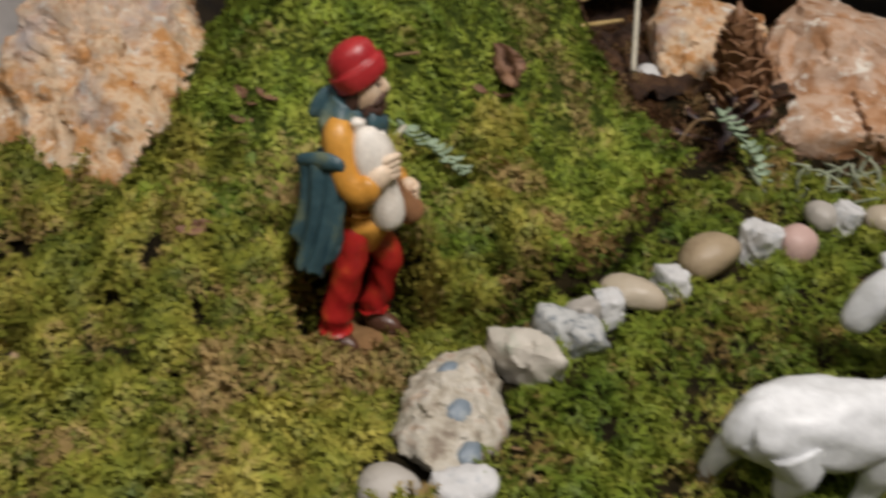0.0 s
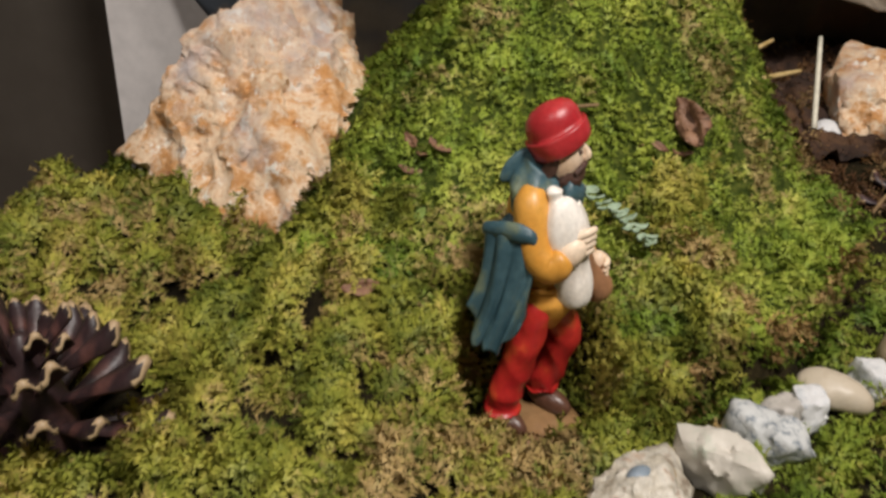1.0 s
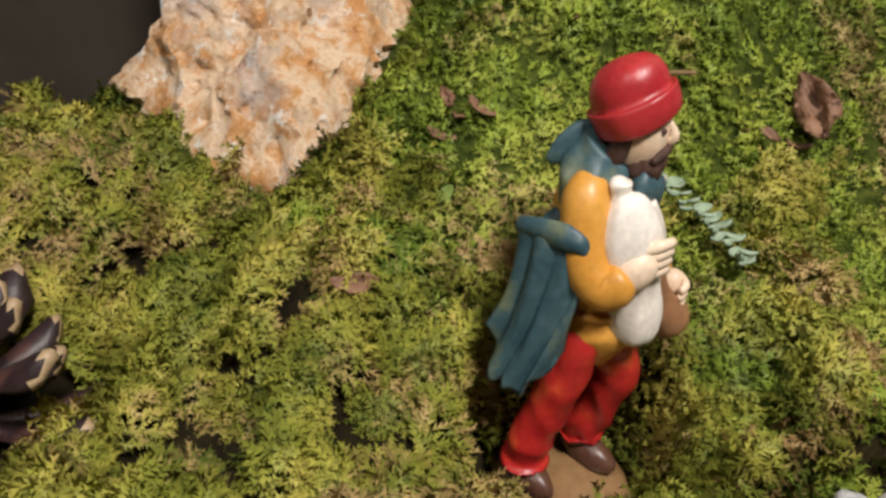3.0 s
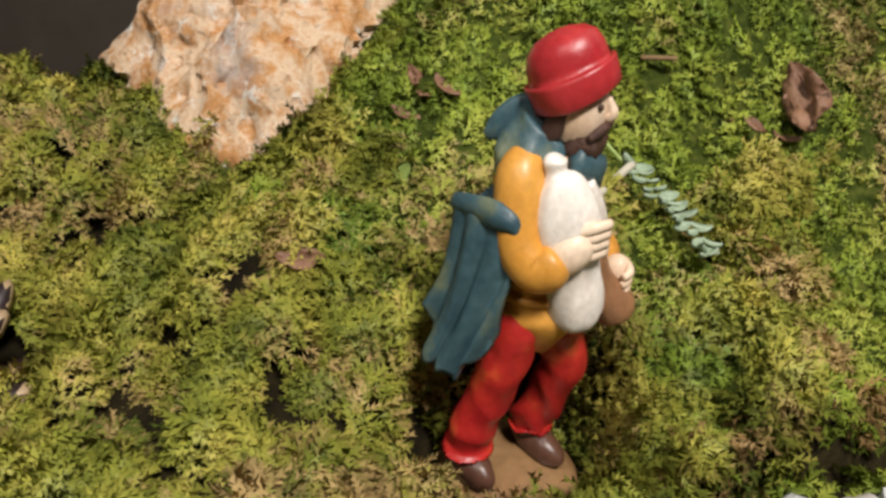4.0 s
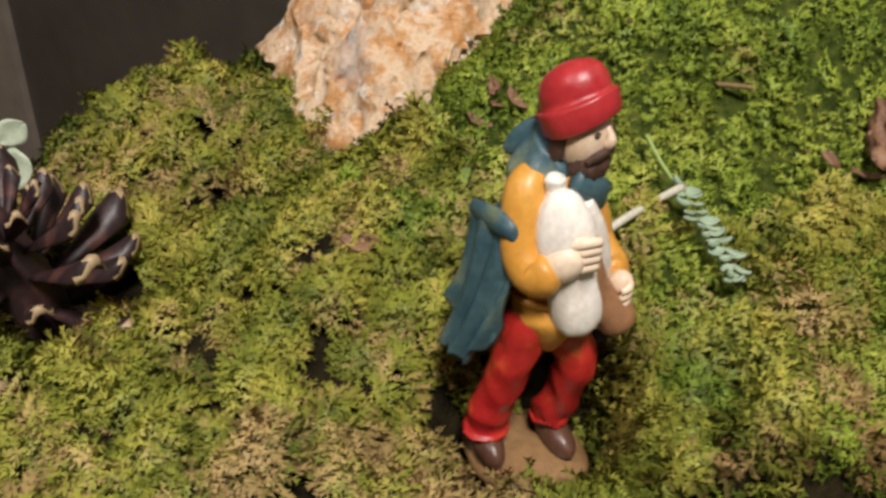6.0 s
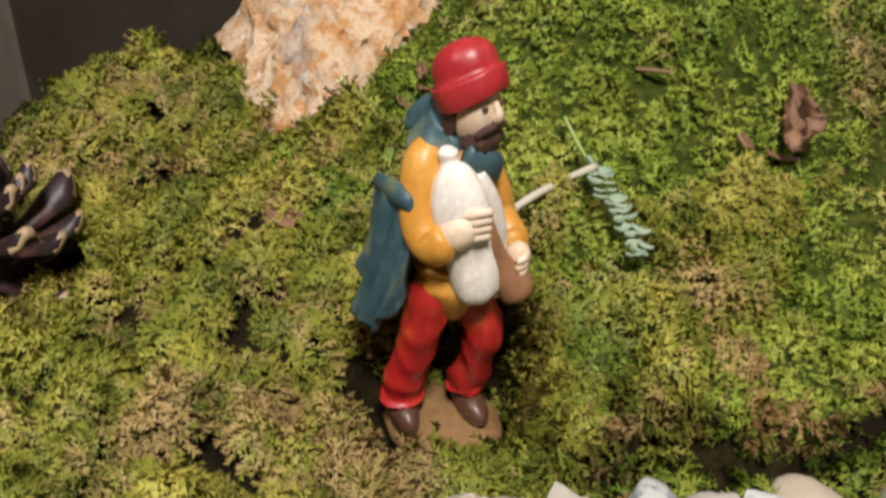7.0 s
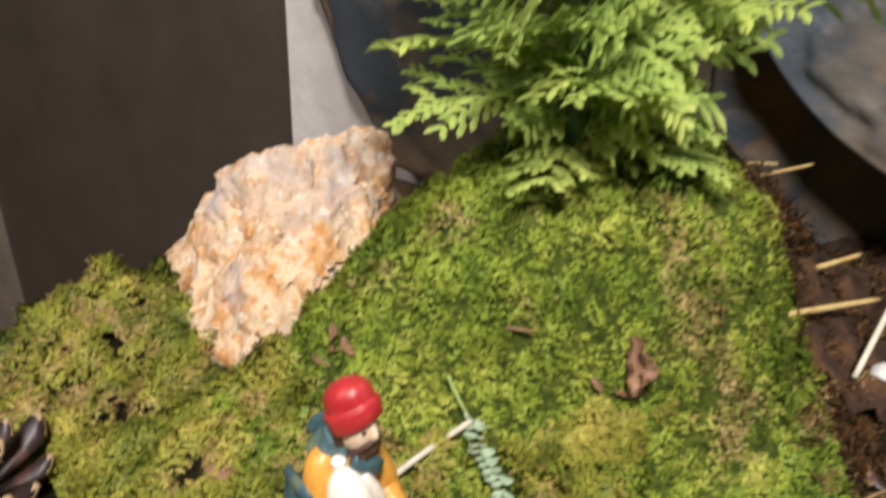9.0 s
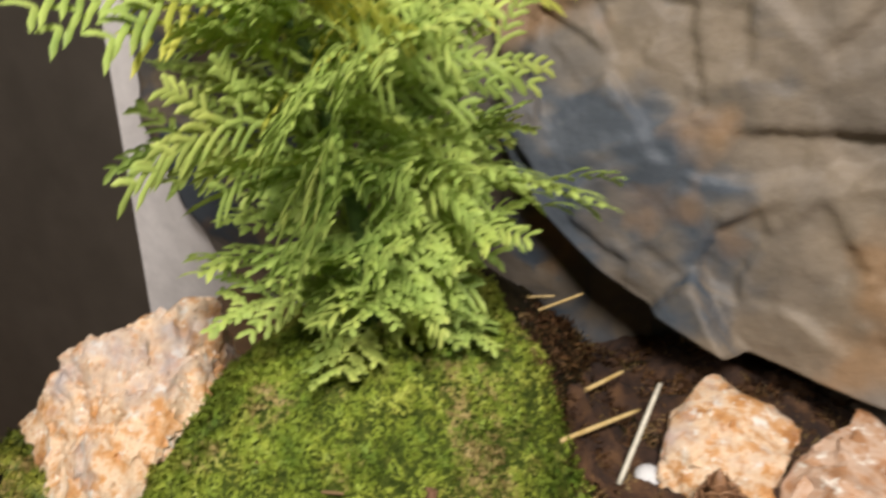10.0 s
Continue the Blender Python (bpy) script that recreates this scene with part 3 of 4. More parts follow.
pebble("white_stone", (0.1815, 0.3600, 0.0080), (0.0065, 0.0085, 0.0080), (0, 20, 10), ST_WHITE, "white marble stone in the low wall", 9, 21)
pebble("beige_stone", (0.2000, 0.3570, 0.0070), (0.0120, 0.0090, 0.0075), (0, 0, 0), ST_BEIGE, "smooth beige pebble in the low wall", 0, 22)
pebble("grey_stone", (-0.0125, 0.1820, 0.0060), (0.0100, 0.0085, 0.0075), (0, 0, 0), ST_GREY, "smooth light grey pebble", 0, 23)
pebble("white_stone", (0.0080, 0.1840, 0.0060), (0.0105, 0.0080, 0.0065), (0, 5, 20), ST_WHITE, "white speckled marble stone", 9, 24)

# ---- rocks ----
rock("quartz_rock", [(-0.125, 0.330, 0.025), (-0.132, 0.345, 0.048), (-0.165, 0.350, 0.030), (-0.223, 0.381, 0.034), (-0.205, 0.385, 0.044), (-0.193, 0.392, 0.064), (-0.181, 0.397, 0.086), (-0.165, 0.405, 0.096), (-0.150, 0.430, 0.098), (-0.143, 0.456, 0.087),
     (-0.138, 0.460, 0.066), (-0.128, 0.455, 0.035), (-0.110, 0.402, 0.050), (-0.122, 0.370, 0.053), (-0.223, 0.420, 0.015), (-0.200, 0.480, 0.010), (-0.130, 0.480, 0.010), (-0.165, 0.475, 0.070), (-0.150, 0.345, 0.016), (-0.200, 0.400, 0.010)],
     QUARTZ, "jagged rock of orange and white quartz on the moss", "rock", levels=6, rough=0.06, freq=32, soften=0.1, ridged=0.10, chips=0.075, seed=2)
rock("quartz_rock", [(0.116, 0.530, 0.050), (0.120, 0.482, 0.022), (0.136, 0.470, 0.012), (0.174, 0.486, 0.026), (0.152, 0.540, 0.064), (0.132, 0.556, 0.062), (0.184, 0.545, 0.056), (0.118, 0.498, 0.054), (0.142, 0.492, 0.060), (0.180, 0.502, 0.056), (0.13, 0.5, -0.005), (0.16, 0.52, 0.0)],
     QUARTZ, "broken block of orange and pink quartz", "rock", levels=5, rough=0.03, freq=24, soften=0.1, ridged=0.02, chips=0.09, seed=5)
rock("quartz_rock", [(0.180, 0.470, 0.020), (0.184, 0.515, 0.056), (0.215, 0.560, 0.064), (0.262, 0.530, 0.056), (0.275, 0.480, 0.036), (0.250, 0.440, 0.024), (0.195, 0.450, 0.016), (0.205, 0.480, 0.066), (0.2, 0.5, 0), (0.27, 0.5, 0), (0.23, 0.56, 0)],
     QUARTZ_PINK, "rounded lump of pale pink quartz", "rock", levels=5, rough=0.03, freq=26, soften=0.1, ridged=0.03, chips=0.09, seed=7)
rock("quartz_rock", [(0.172, 0.425, 0.005), (0.185, 0.420, 0.030), (0.24, 0.418, 0.032), (0.30, 0.43, 0.016), (0.24, 0.450, 0.044), (0.182, 0.445, 0.040), (0.19, 0.455, 0), (0.28, 0.455, 0)],
     QUARTZ_PINK, "low slab of pink quartz behind the lichen", "rock", levels=5, rough=0.03, freq=26, soften=0.1, ridged=0.03, chips=0.09, seed=9)


# ---- pine cones ----
def scale_mesh(length, width, thick, lift):
    """One cone scale: narrow at its root, widest before the blunt tip, which is thickened and pale."""
    bm = bmesh.new()
    cols = [(-1, 0.75), (-0.5, 0.95), (0, 1.0), (0.5, 0.95), (1, 0.75)]
    rows = [(0.0, 0.22, 0.5), (0.35, 0.50, 0.5), (0.65, 0.85, 0.6), (0.86, 1.0, 0.9), (0.97, 0.90, 1.5), (1.03, 0.60, 1.1)]
    grids = []
    for sign in (1, -1):
        g = []
        for f, w, th in rows:
            line = []
            for c, droop in cols:
                z = lift * f * f * length + sign * thick * th * 0.5 * droop - 0.10 * length * c * c * f
                line.append(bm.verts.new((f * length * (1 - 0.10 * c * c * (f > 0.8)), c * w * width / 2, z)))
            g.append(line)
        grids.append(g)
    top, low = grids

    def quad(*v, mat):
        bm.faces.new(v).material_index = mat

    n, m = len(rows), len(cols)
    for i in range(n - 1):
        mat = 1 if i >= 4 else 0
        for j in range(m - 1):
            quad(top[i][j], top[i + 1][j], top[i + 1][j + 1], top[i][j + 1], mat=1 if i >= 4 and j in (1, 2) else 0)
            quad(low[i][j + 1], low[i + 1][j + 1], low[i + 1][j], low[i][j], mat=mat)
        quad(top[i][0], low[i][0], low[i + 1][0], top[i + 1][0], mat=mat)
        quad(top[i + 1][-1], low[i + 1][-1], low[i][-1], top[i][-1], mat=mat)
    for j in range(m - 1):
        quad(top[-1][j], low[-1][j], low[-1][j + 1], top[-1][j + 1], mat=1)
        quad(top[0][j + 1], low[0][j + 1], low[0][j], top[0][j], mat=0)
    return bm


def cone(name, place, turn, tall, wide, count, spread, mats, label, seed):
    """A cone: a core and scales in a spiral, spread from its axis by degrees low and high."""
    r = random.Random(seed)
    root = empty(name, place)
    root.rotation_euler = [radians(a) for a in turn]
    bm = bmesh.new()
    tube(bm, [(0, 0, 0.0, wide * 0.10), (0, 0, tall * 0.25, wide * (0.17 if spread[1] < 80 else 0.36)), (0, 0, tall * 0.6, wide * (0.13 if spread[1] < 80 else 0.30)), (0, 0, tall * 0.97, wide * 0.02)], 10, 10)
    part("core", bm, mats[0], root)
    shared = None
    for k in range(count):
        f = (k / (count - 1)) ** (1.35 if spread[1] < 80 else 1.0)
        h = tall * (0.05 + 0.80 * f)
        body = wide / 2 * math.sqrt(max(0.0, 1 - (abs(f - 0.30) / (0.74 if f > 0.3 else 0.5)) ** 2))
        size = max(0.62, body / (wide / 2)) if spread[1] < 80 else max(0.30, body / (wide / 2))
        rise = spread[0] + (spread[1] - spread[0]) * f + r.uniform(-15, 15)
        if shared is None:
            ob = part("scale", scale_mesh(wide * (0.46 if spread[1] < 80 else 0.34), wide * (0.14 if spread[1] < 80 else 0.42), wide * 0.030, 0.04), mats, root)
            shared = ob.data
        else:
            ob = new("scale", shared)
            ob.parent = root
        s = size * r.uniform(0.74, 1.20)
        a = k * 137.5 + r.uniform(-6, 6)
        core = wide * 0.09 * (1 - 0.6 * f) if spread[1] < 80 else body * 0.62
        ob.matrix_local = pose(0, 0, h, 0, 0, a) @ pose(core, 0, 0, 0, -rise, 0) @ pose(0, 0, 0, r.uniform(-18, 18)) @ Matrix.Diagonal((s, s, s, 1))
    return tagged(root, label, "pine cone", "pine cones")


cone("pine_cone", (-0.183, 0.228, height(-0.183, 0.228) - 0.004), (6, 3, 20), 0.068, 0.080, 66, (-22, 66), (SCALE_DARK, SCALE_TIP), "open dark brown pine cone with pale scale tips on moss", 3)
cone("pine_cone", (0.143, 0.428, 0.004), (-14, 8, 0), 0.036, 0.048, 34, (-14, 50), (SCALE_DARK, SCALE_TIP), "open dark pine cone lying against the quartz", 5)
cone("pine_cone", (0.163, 0.458, 0.008), (0, -13, 0), 0.080, 0.033, 96, (64, 84), (SCALE_BROWN, SCALE_BROWN), "closed brown pine cone standing upright", 6)


# ---- figure ----
def figurine(place, heading):
    """Painted resin shepherd in one mesh. Along x: ahead, y: its left."""
    bm = bmesh.new()
    names = list(PAINT)
    at = {n: k for k, n in enumerate(names)}
    # plate
    blob(bm, (0.003, 0.001, -0.0095), (0.0225, 0.0195, 0.0045), at["plate"], rough=0.10, freq=90)
    # boots
    for x0, y0, yaw in ((-0.0052, -0.0105, -28), (0.0085, 0.0085, -22)):
        blob(bm, (x0, y0, -0.0025), (0.0104, 0.0050, 0.0046), at["boot"], (0, 4, yaw), 0.08, 200)
        blob(bm, (x0 - 0.0035, y0 + 0.0015, 0.0005), (0.0048, 0.0045, 0.0070), at["boot"], (0, 0, yaw), 0.06, 200)
    # trousers, with folds
    def folds(k, a):
        low = max(0.15, (k - 0.30) / 0.70)
        return 1 + 0.24 * low * (1 - 2 * abs(math.sin(k * 21 + 1.3 * math.sin(a + 0.5) + 0.6 * math.sin(2 * a + 9 * k))) ** 0.7) + 0.04 * math.sin(k * 26 + 1.6 * math.sin(a)) + 0.04 * math.sin(2 * a + 6 * k)
    tube(bm, [(0.0000, -0.0030, 0.0470, 0.0040), (-0.0004, -0.0052, 0.0420, 0.0068), (-0.0014, -0.0064, 0.0340, 0.0070), (-0.0030, -0.0076, 0.0240, 0.0066), (-0.0058, -0.0084, 0.0140, 0.0064), (-0.0076, -0.0088, 0.0040, 0.0070), (-0.0078, -0.0088, 0.0018, 0.0068), (-0.0078, -0.0088, 0.0014, 0.0048)], 28, 56, at["trousers"], folds)
    tube(bm, [(0.0020, 0.0050, 0.0470, 0.0040), (0.0045, 0.0068, 0.0420, 0.0068), (0.0080, 0.0078, 0.0345, 0.0070), (0.0112, 0.0088, 0.0270, 0.0067), (0.0085, 0.0096, 0.0170, 0.0061), (0.0050, 0.0100, 0.0045, 0.0066), (0.0048, 0.0100, 0.0022, 0.0064), (0.0048, 0.0100, 0.0018, 0.0046)], 28, 56, at["trousers"], folds)
    # tunic
    def skirt(k, a):
        return 1 + 0.05 * (1 - k) * math.sin(5 * a + 1) + 0.02 * math.sin(9 * a + 8 * k)
    tube(bm, [(0.0012, 0.0015, 0.0432, 0.0085, 0.0095), (0.0012, 0.0015, 0.0440, 0.0116, 0.0132), (0.0000, 0.0018, 0.0500, 0.0105, 0.0112), (-0.0015, 0.0025, 0.0650, 0.0108, 0.0125), (-0.0030, 0.0035, 0.0780, 0.0100, 0.0120), (-0.0025, 0.0050, 0.0860, 0.0060, 0.0070), (-0.0020, 0.0055, 0.0880, 0.0030, 0.0030)], 28, 30, at["ochre"], skirt)
    tube(bm, [(0.0003, 0.0016, 0.0505, 0.0090, 0.0095), (0.0003, 0.0016, 0.0507, 0.0112, 0.0120), (0.0003, 0.0016, 0.0522, 0.0112, 0.0120), (0.0003, 0.0016, 0.0524, 0.0090, 0.0095)], 28, 8, at["ochre"])
    # near sleeve and hand
    def sleeve(k, a):
        return 1 + 0.05 * math.sin(18 * k + a)
    tube(bm, [(-0.0040, 0.0010, 0.0850, 0.0035), (-0.0050, -0.0052, 0.0800, 0.0064), (-0.0030, -0.0100, 0.0715, 0.0060), (0.0008, -0.0116, 0.0650, 0.0058), (0.0045, -0.0120, 0.0622, 0.0056), (0.0085, -0.0108, 0.0645, 0.0054), (0.0098, -0.0098, 0.0658, 0.0035)], 20, 30, at["ochre"], sleeve)
    blob(bm, (0.0110, -0.0082, 0.0670), (0.0064, 0.0046, 0.0050), at["skin"], (0, -35, 30))
    for k in range(4):
        tube(bm, [(0.0110, -0.0078 + 0.0004 * k, 0.0715 - 0.0021 * k, 0.0014), (0.0156, -0.0062, 0.0737 - 0.0023 * k, 0.0015), (0.0182, -0.0024, 0.0740 - 0.0023 * k, 0.0012)], 8, 8, at["skin"])
    # far sleeve and hand
    tube(bm, [(-0.0020, 0.0125, 0.0820, 0.0030), (-0.0020, 0.0140, 0.0780, 0.0062), (0.0010, 0.0165, 0.0690, 0.0064), (0.0050, 0.0175, 0.0605, 0.0062), (0.0130, 0.0150, 0.0565, 0.0056), (0.0165, 0.0130, 0.0560, 0.0042)], 20, 26, at["ochre"], sleeve)
    blob(bm, (0.0192, 0.0112, 0.0552), (0.0042, 0.0040, 0.0052), at["skin"], (0, 20, -30))
    for k in range(4):
        tube(bm, [(0.0205, 0.0125, 0.0585 - 0.0020 * k, 0.0012), (0.0234, 0.0090, 0.0580 - 0.0021 * k, 0.0013), (0.0226, 0.0062, 0.0572 - 0.0021 * k, 0.0010)], 8, 8, at["skin"])
    # bag of the pipe, with its neck
    def lumps(k, a):
        return 1 + 0.05 * math.sin(3 * a + 5 * k) + 0.03 * math.sin(7 * a - 9 * k)
    tube(bm, [(0.0022, -0.0040, 0.0865, 0.0012), (0.0022, -0.0040, 0.0853, 0.0029), (0.0030, -0.0040, 0.0825, 0.0028), (0.0046, -0.0040, 0.0795, 0.0062), (0.0068, -0.0030, 0.0715, 0.0088), (0.0095, -0.0005, 0.0600, 0.0080), (0.0122, 0.0000, 0.0520, 0.0082), (0.0130, 0.0005, 0.0470, 0.0072), (0.0130, 0.0010, 0.0440, 0.0025)], 24, 40, at["bag"], lumps)
    tube(bm, [(0.0092, 0.0010, 0.0800, 0.0022), (0.0118, 0.0040, 0.0730, 0.0030), (0.0142, 0.0065, 0.0640, 0.0028), (0.0150, 0.0078, 0.0570, 0.0020)], 14, 16, at["bag"])
    tube(bm, [(0.0130, -0.0005, 0.0745, 0.0012), (0.0150, 0.0015, 0.0650, 0.0024), (0.0170, 0.0045, 0.0560, 0.0036), (0.0208, 0.0080, 0.0490, 0.0058), (0.0220, 0.0095, 0.0460, 0.0050), (0.0220, 0.0095, 0.0452, 0.0020)], 14, 16, at["wood"])
    tube(bm, [(0.0140, 0.0020, 0.0560, 0.0014), (0.0165, 0.0040, 0.0510, 0.0022), (0.0170, 0.0052, 0.0460, 0.0024), (0.0165, 0.0060, 0.0445, 0.0008)], 12, 12, at["bag"])
    # head, beard, hair
    blob(bm, (0.0026, 0.0058, 0.0940), (0.0076, 0.0076, 0.0088), at["skin"])
    tube(bm, [(0.0092, 0.0058, 0.0980, 0.0009), (0.0112, 0.0058, 0.0952, 0.0014), (0.0100, 0.0058, 0.0936, 0.0014)], 8, 8, at["skin"])
    blob(bm, (0.0056, 0.0058, 0.0878), (0.0053, 0.0068, 0.0052), at["hair"], (0, 15, 0), 0.25, 500)
    for s in (-1, 1):
        blob(bm, (-0.0005, 0.0058 + s * 0.0068, 0.0915), (0.0026, 0.0016, 0.0062), at["hair"], (0, 20, 0), 0.2, 500)
        tube(bm, [(0.0106, 0.0058, 0.0924, 0.0010), (0.0100, 0.0058 + s * 0.0030, 0.0918, 0.0013), (0.0082, 0.0058 + s * 0.0058, 0.0900, 0.0009)], 8, 8, at["hair"])
        blob(bm, (0.0089, 0.0058 + s * 0.0034, 0.0968), (0.0008, 0.0011, 0.0007), at["hair"], levels=2)
    blob(bm, (-0.0045, 0.0060, 0.0925), (0.0042, 0.0060, 0.0060), at["hair"], (0, 0, 0), 0.15, 400)
    # hat: tilted crown with a rolled brim
    tilt = pose(0.0002, 0.0060, 0.0985, 0, -29, 0) @ Matrix.Diagonal((0.96, 0.96, 0.90, 1))
    rings = []
    prof = [(0.0088, -0.0024), (0.0104, -0.0036), (0.0110, -0.0030), (0.0112, 0.0000), (0.0115, 0.0026), (0.0113, 0.0033), (0.0107, 0.0034), (0.0099, 0.0026), (0.0101, 0.0050), (0.0098, 0.0078), (0.0086, 0.0106), (0.0062, 0.0126), (0.0030, 0.0136), (0.0004, 0.0139)]
    for rad, z in prof:
        rings.append([bm.verts.new(tilt @ Vector((rad * (1.04 + (0.05 * math.cos(a) if z < 0.002 else 0)) * math.cos(a), rad * 0.94 * math.sin(a) * (1 + 0.025 * math.sin(3 * a) + 0.012 * math.sin(7 * a + z * 400)), z + 0.0008 * math.sin(2 * a + 1) * (z < 0.0034)))) for a in [2 * math.pi * j / 36 for j in range(36)]])
    for p, q in zip(rings, rings[1:]):
        for j in range(36):
            bm.faces.new((p[j], p[(j + 1) % 36], q[(j + 1) % 36], q[j])).material_index = at["red"]
    bm.faces.new(rings[-1]).material_index = at["red"]
    bm.faces.new(rings[0][::-1]).material_index = at["red"]
    # shawl round the neck, with its pointed back
    def shawl(k, a):
        return 1 + 0.10 * math.sin(2 * a + 9 * k) + 0.06 * math.sin(5 * a + 3 * k)
    def collar(k, a):
        return 1 + (0.04 + 0.09 * k) * (1.4 * abs(math.sin(3.5 * a + 2.2 * k + 0.6)) - 0.8) + 0.03 * math.sin(9 * a)
    before = len(bm.verts)
    tube(bm, [(-0.0030, 0.0058, 0.0905, 0.0066, 0.0062), (-0.0032, 0.0057, 0.0890, 0.0084, 0.0080), (-0.0034, 0.0052, 0.0865, 0.0088, 0.0092), (-0.0036, 0.0046, 0.0830, 0.0106, 0.0116), (-0.0038, 0.0042, 0.0797, 0.0118, 0.0136), (-0.0038, 0.0042, 0.0792, 0.0110, 0.0126)], 42, 26, at["blue"], collar)
    bm.verts.ensure_lookup_table()
    for v in bm.verts[before:]:
        v.co.z -= 0.34 * (v.co.x + 0.0035)
    tube(bm, [(-0.0060, 0.0060, 0.0905, 0.0016, 0.0046), (-0.0105, 0.0040, 0.0892, 0.0018, 0.0056), (-0.0150, 0.0012, 0.0868, 0.0012, 0.0040), (-0.0180, -0.0008, 0.0846, 0.0004, 0.0010)], 12, 14, at["blue"])
    tube(bm, [(0.0060, -0.0010, 0.0850, 0.0022, 0.0030), (0.0085, 0.0045, 0.0815, 0.0034, 0.0044), (0.0088, 0.0080, 0.0780, 0.0028, 0.0040), (0.0085, 0.0095, 0.0745, 0.0006, 0.0012)], 14, 14, at["blue"], shawl)
    # cape hung over the near arm and the back, in deep folds
    def cape(u, v):
        """u: from the back edge to the edge by the elbow; v: from the roll to the hem."""
        top = Vector((-0.0195, -0.0085, 0.0712)).lerp(Vector((-0.0008, -0.0135, 0.0730)), u)
        low = Vector((-0.0225, -0.0125, 0.0430)).lerp(Vector((-0.0035, -0.0180, 0.0385)), u)
        low += Vector((-0.0005, -0.0045, -0.0085)) * math.sin(math.pi * u) ** 0.8
        low.z += 0.0018 * math.sin(15 * u + 0.6) + 0.0010 * math.sin(33 * u)
        p = top.lerp(low, v)
        p.x += 0.0022 * math.sin(math.pi * v) * (1 - 0.2 * u)
        depth = (0.0006 + 0.0030 * v ** 0.8) * (1.3 * abs(math.sin(3.6 * math.pi * (u * (1 - 0.25 * (1 - v)) + 0.12 * v) + 0.5)) - 0.7)
        depth += 0.0007 * math.sin(21 * u + 7 * v) * v
        p += Vector((-0.45, -0.85, 0.1)) * (depth + 0.0042 * math.sin(math.pi * min(1, 0.15 + 0.85 * u)) * (1 - 0.4 * v))
        return p
    def blue_face(f):
        f.material_index = at["blue"]
    nu, nv = 44, 30
    sheets = []
    for inner in (0.0, 0.0016):
        sheets.append([[bm.verts.new(cape(i / nu, j / nv) + Vector((0.45, 0.85, 0)) * inner) for i in range(nu + 1)] for j in range(nv + 1)])
    face = lambda *v: blue_face(bm.faces.new(v))
    out, inn = sheets
    for j in range(nv):
        for i in range(nu):
            face(out[j][i], out[j + 1][i], out[j + 1][i + 1], out[j][i + 1])
            face(inn[j][i + 1], inn[j + 1][i + 1], inn[j + 1][i], inn[j][i])
        face(out[j + 1][0], out[j][0], inn[j][0], inn[j + 1][0])
        face(out[j][nu], out[j + 1][nu], inn[j + 1][nu], inn[j][nu])
    for i in range(nu):
        face(out[0][i + 1], inn[0][i + 1], inn[0][i], out[0][i])
        face(out[nv][i], inn[nv][i], inn[nv][i + 1], out[nv][i + 1])
    # the part behind it, round the back
    tube(bm, [(-0.0080, -0.0010, 0.0720, 0.0060, 0.0040), (-0.0105, -0.0030, 0.0640, 0.0080, 0.0060), (-0.0130, -0.0060, 0.0520, 0.0075, 0.0062), (-0.0140, -0.0085, 0.0400, 0.0070, 0.0060), (-0.0140, -0.0085, 0.0390, 0.0040, 0.0030)], 30, 24, at["blue"], shawl)
    # its rolled upper edge
    tube(bm, [(-0.0205, -0.0080, 0.0705, 0.0010, 0.0016), (-0.0190, -0.0100, 0.0712, 0.0018, 0.0026), (-0.0120, -0.0130, 0.0728, 0.0022, 0.0030), (-0.0060, -0.0146, 0.0736, 0.0020, 0.0028), (-0.0022, -0.0148, 0.0726, 0.0018, 0.0024), (-0.0012, -0.0138, 0.0690, 0.0010, 0.0014)], 16, 30, at["blue"], shawl)
    # the cape's other end behind the far arm
    tube(bm, [(-0.0050, 0.0150, 0.0740, 0.0030, 0.0030), (-0.0020, 0.0190, 0.0690, 0.0050, 0.0040), (0.0030, 0.0215, 0.0600, 0.0056, 0.0040), (0.0040, 0.0210, 0.0530, 0.0040, 0.0030)], 16, 20, at["blue"], shawl)
    ob = mesh_ob("figurine", bm, [PAINT[n] for n in names])
    ob.matrix_world = pose(*place, 0, 0, heading) @ Matrix.Diagonal((0.847, 0.847, 0.975, 1))
    return tagged(ob, "painted resin shepherd with red hat, blue cape and bagpipe", "figurine")


figurine((-0.0308, 0.2752, 0.0039), -9)


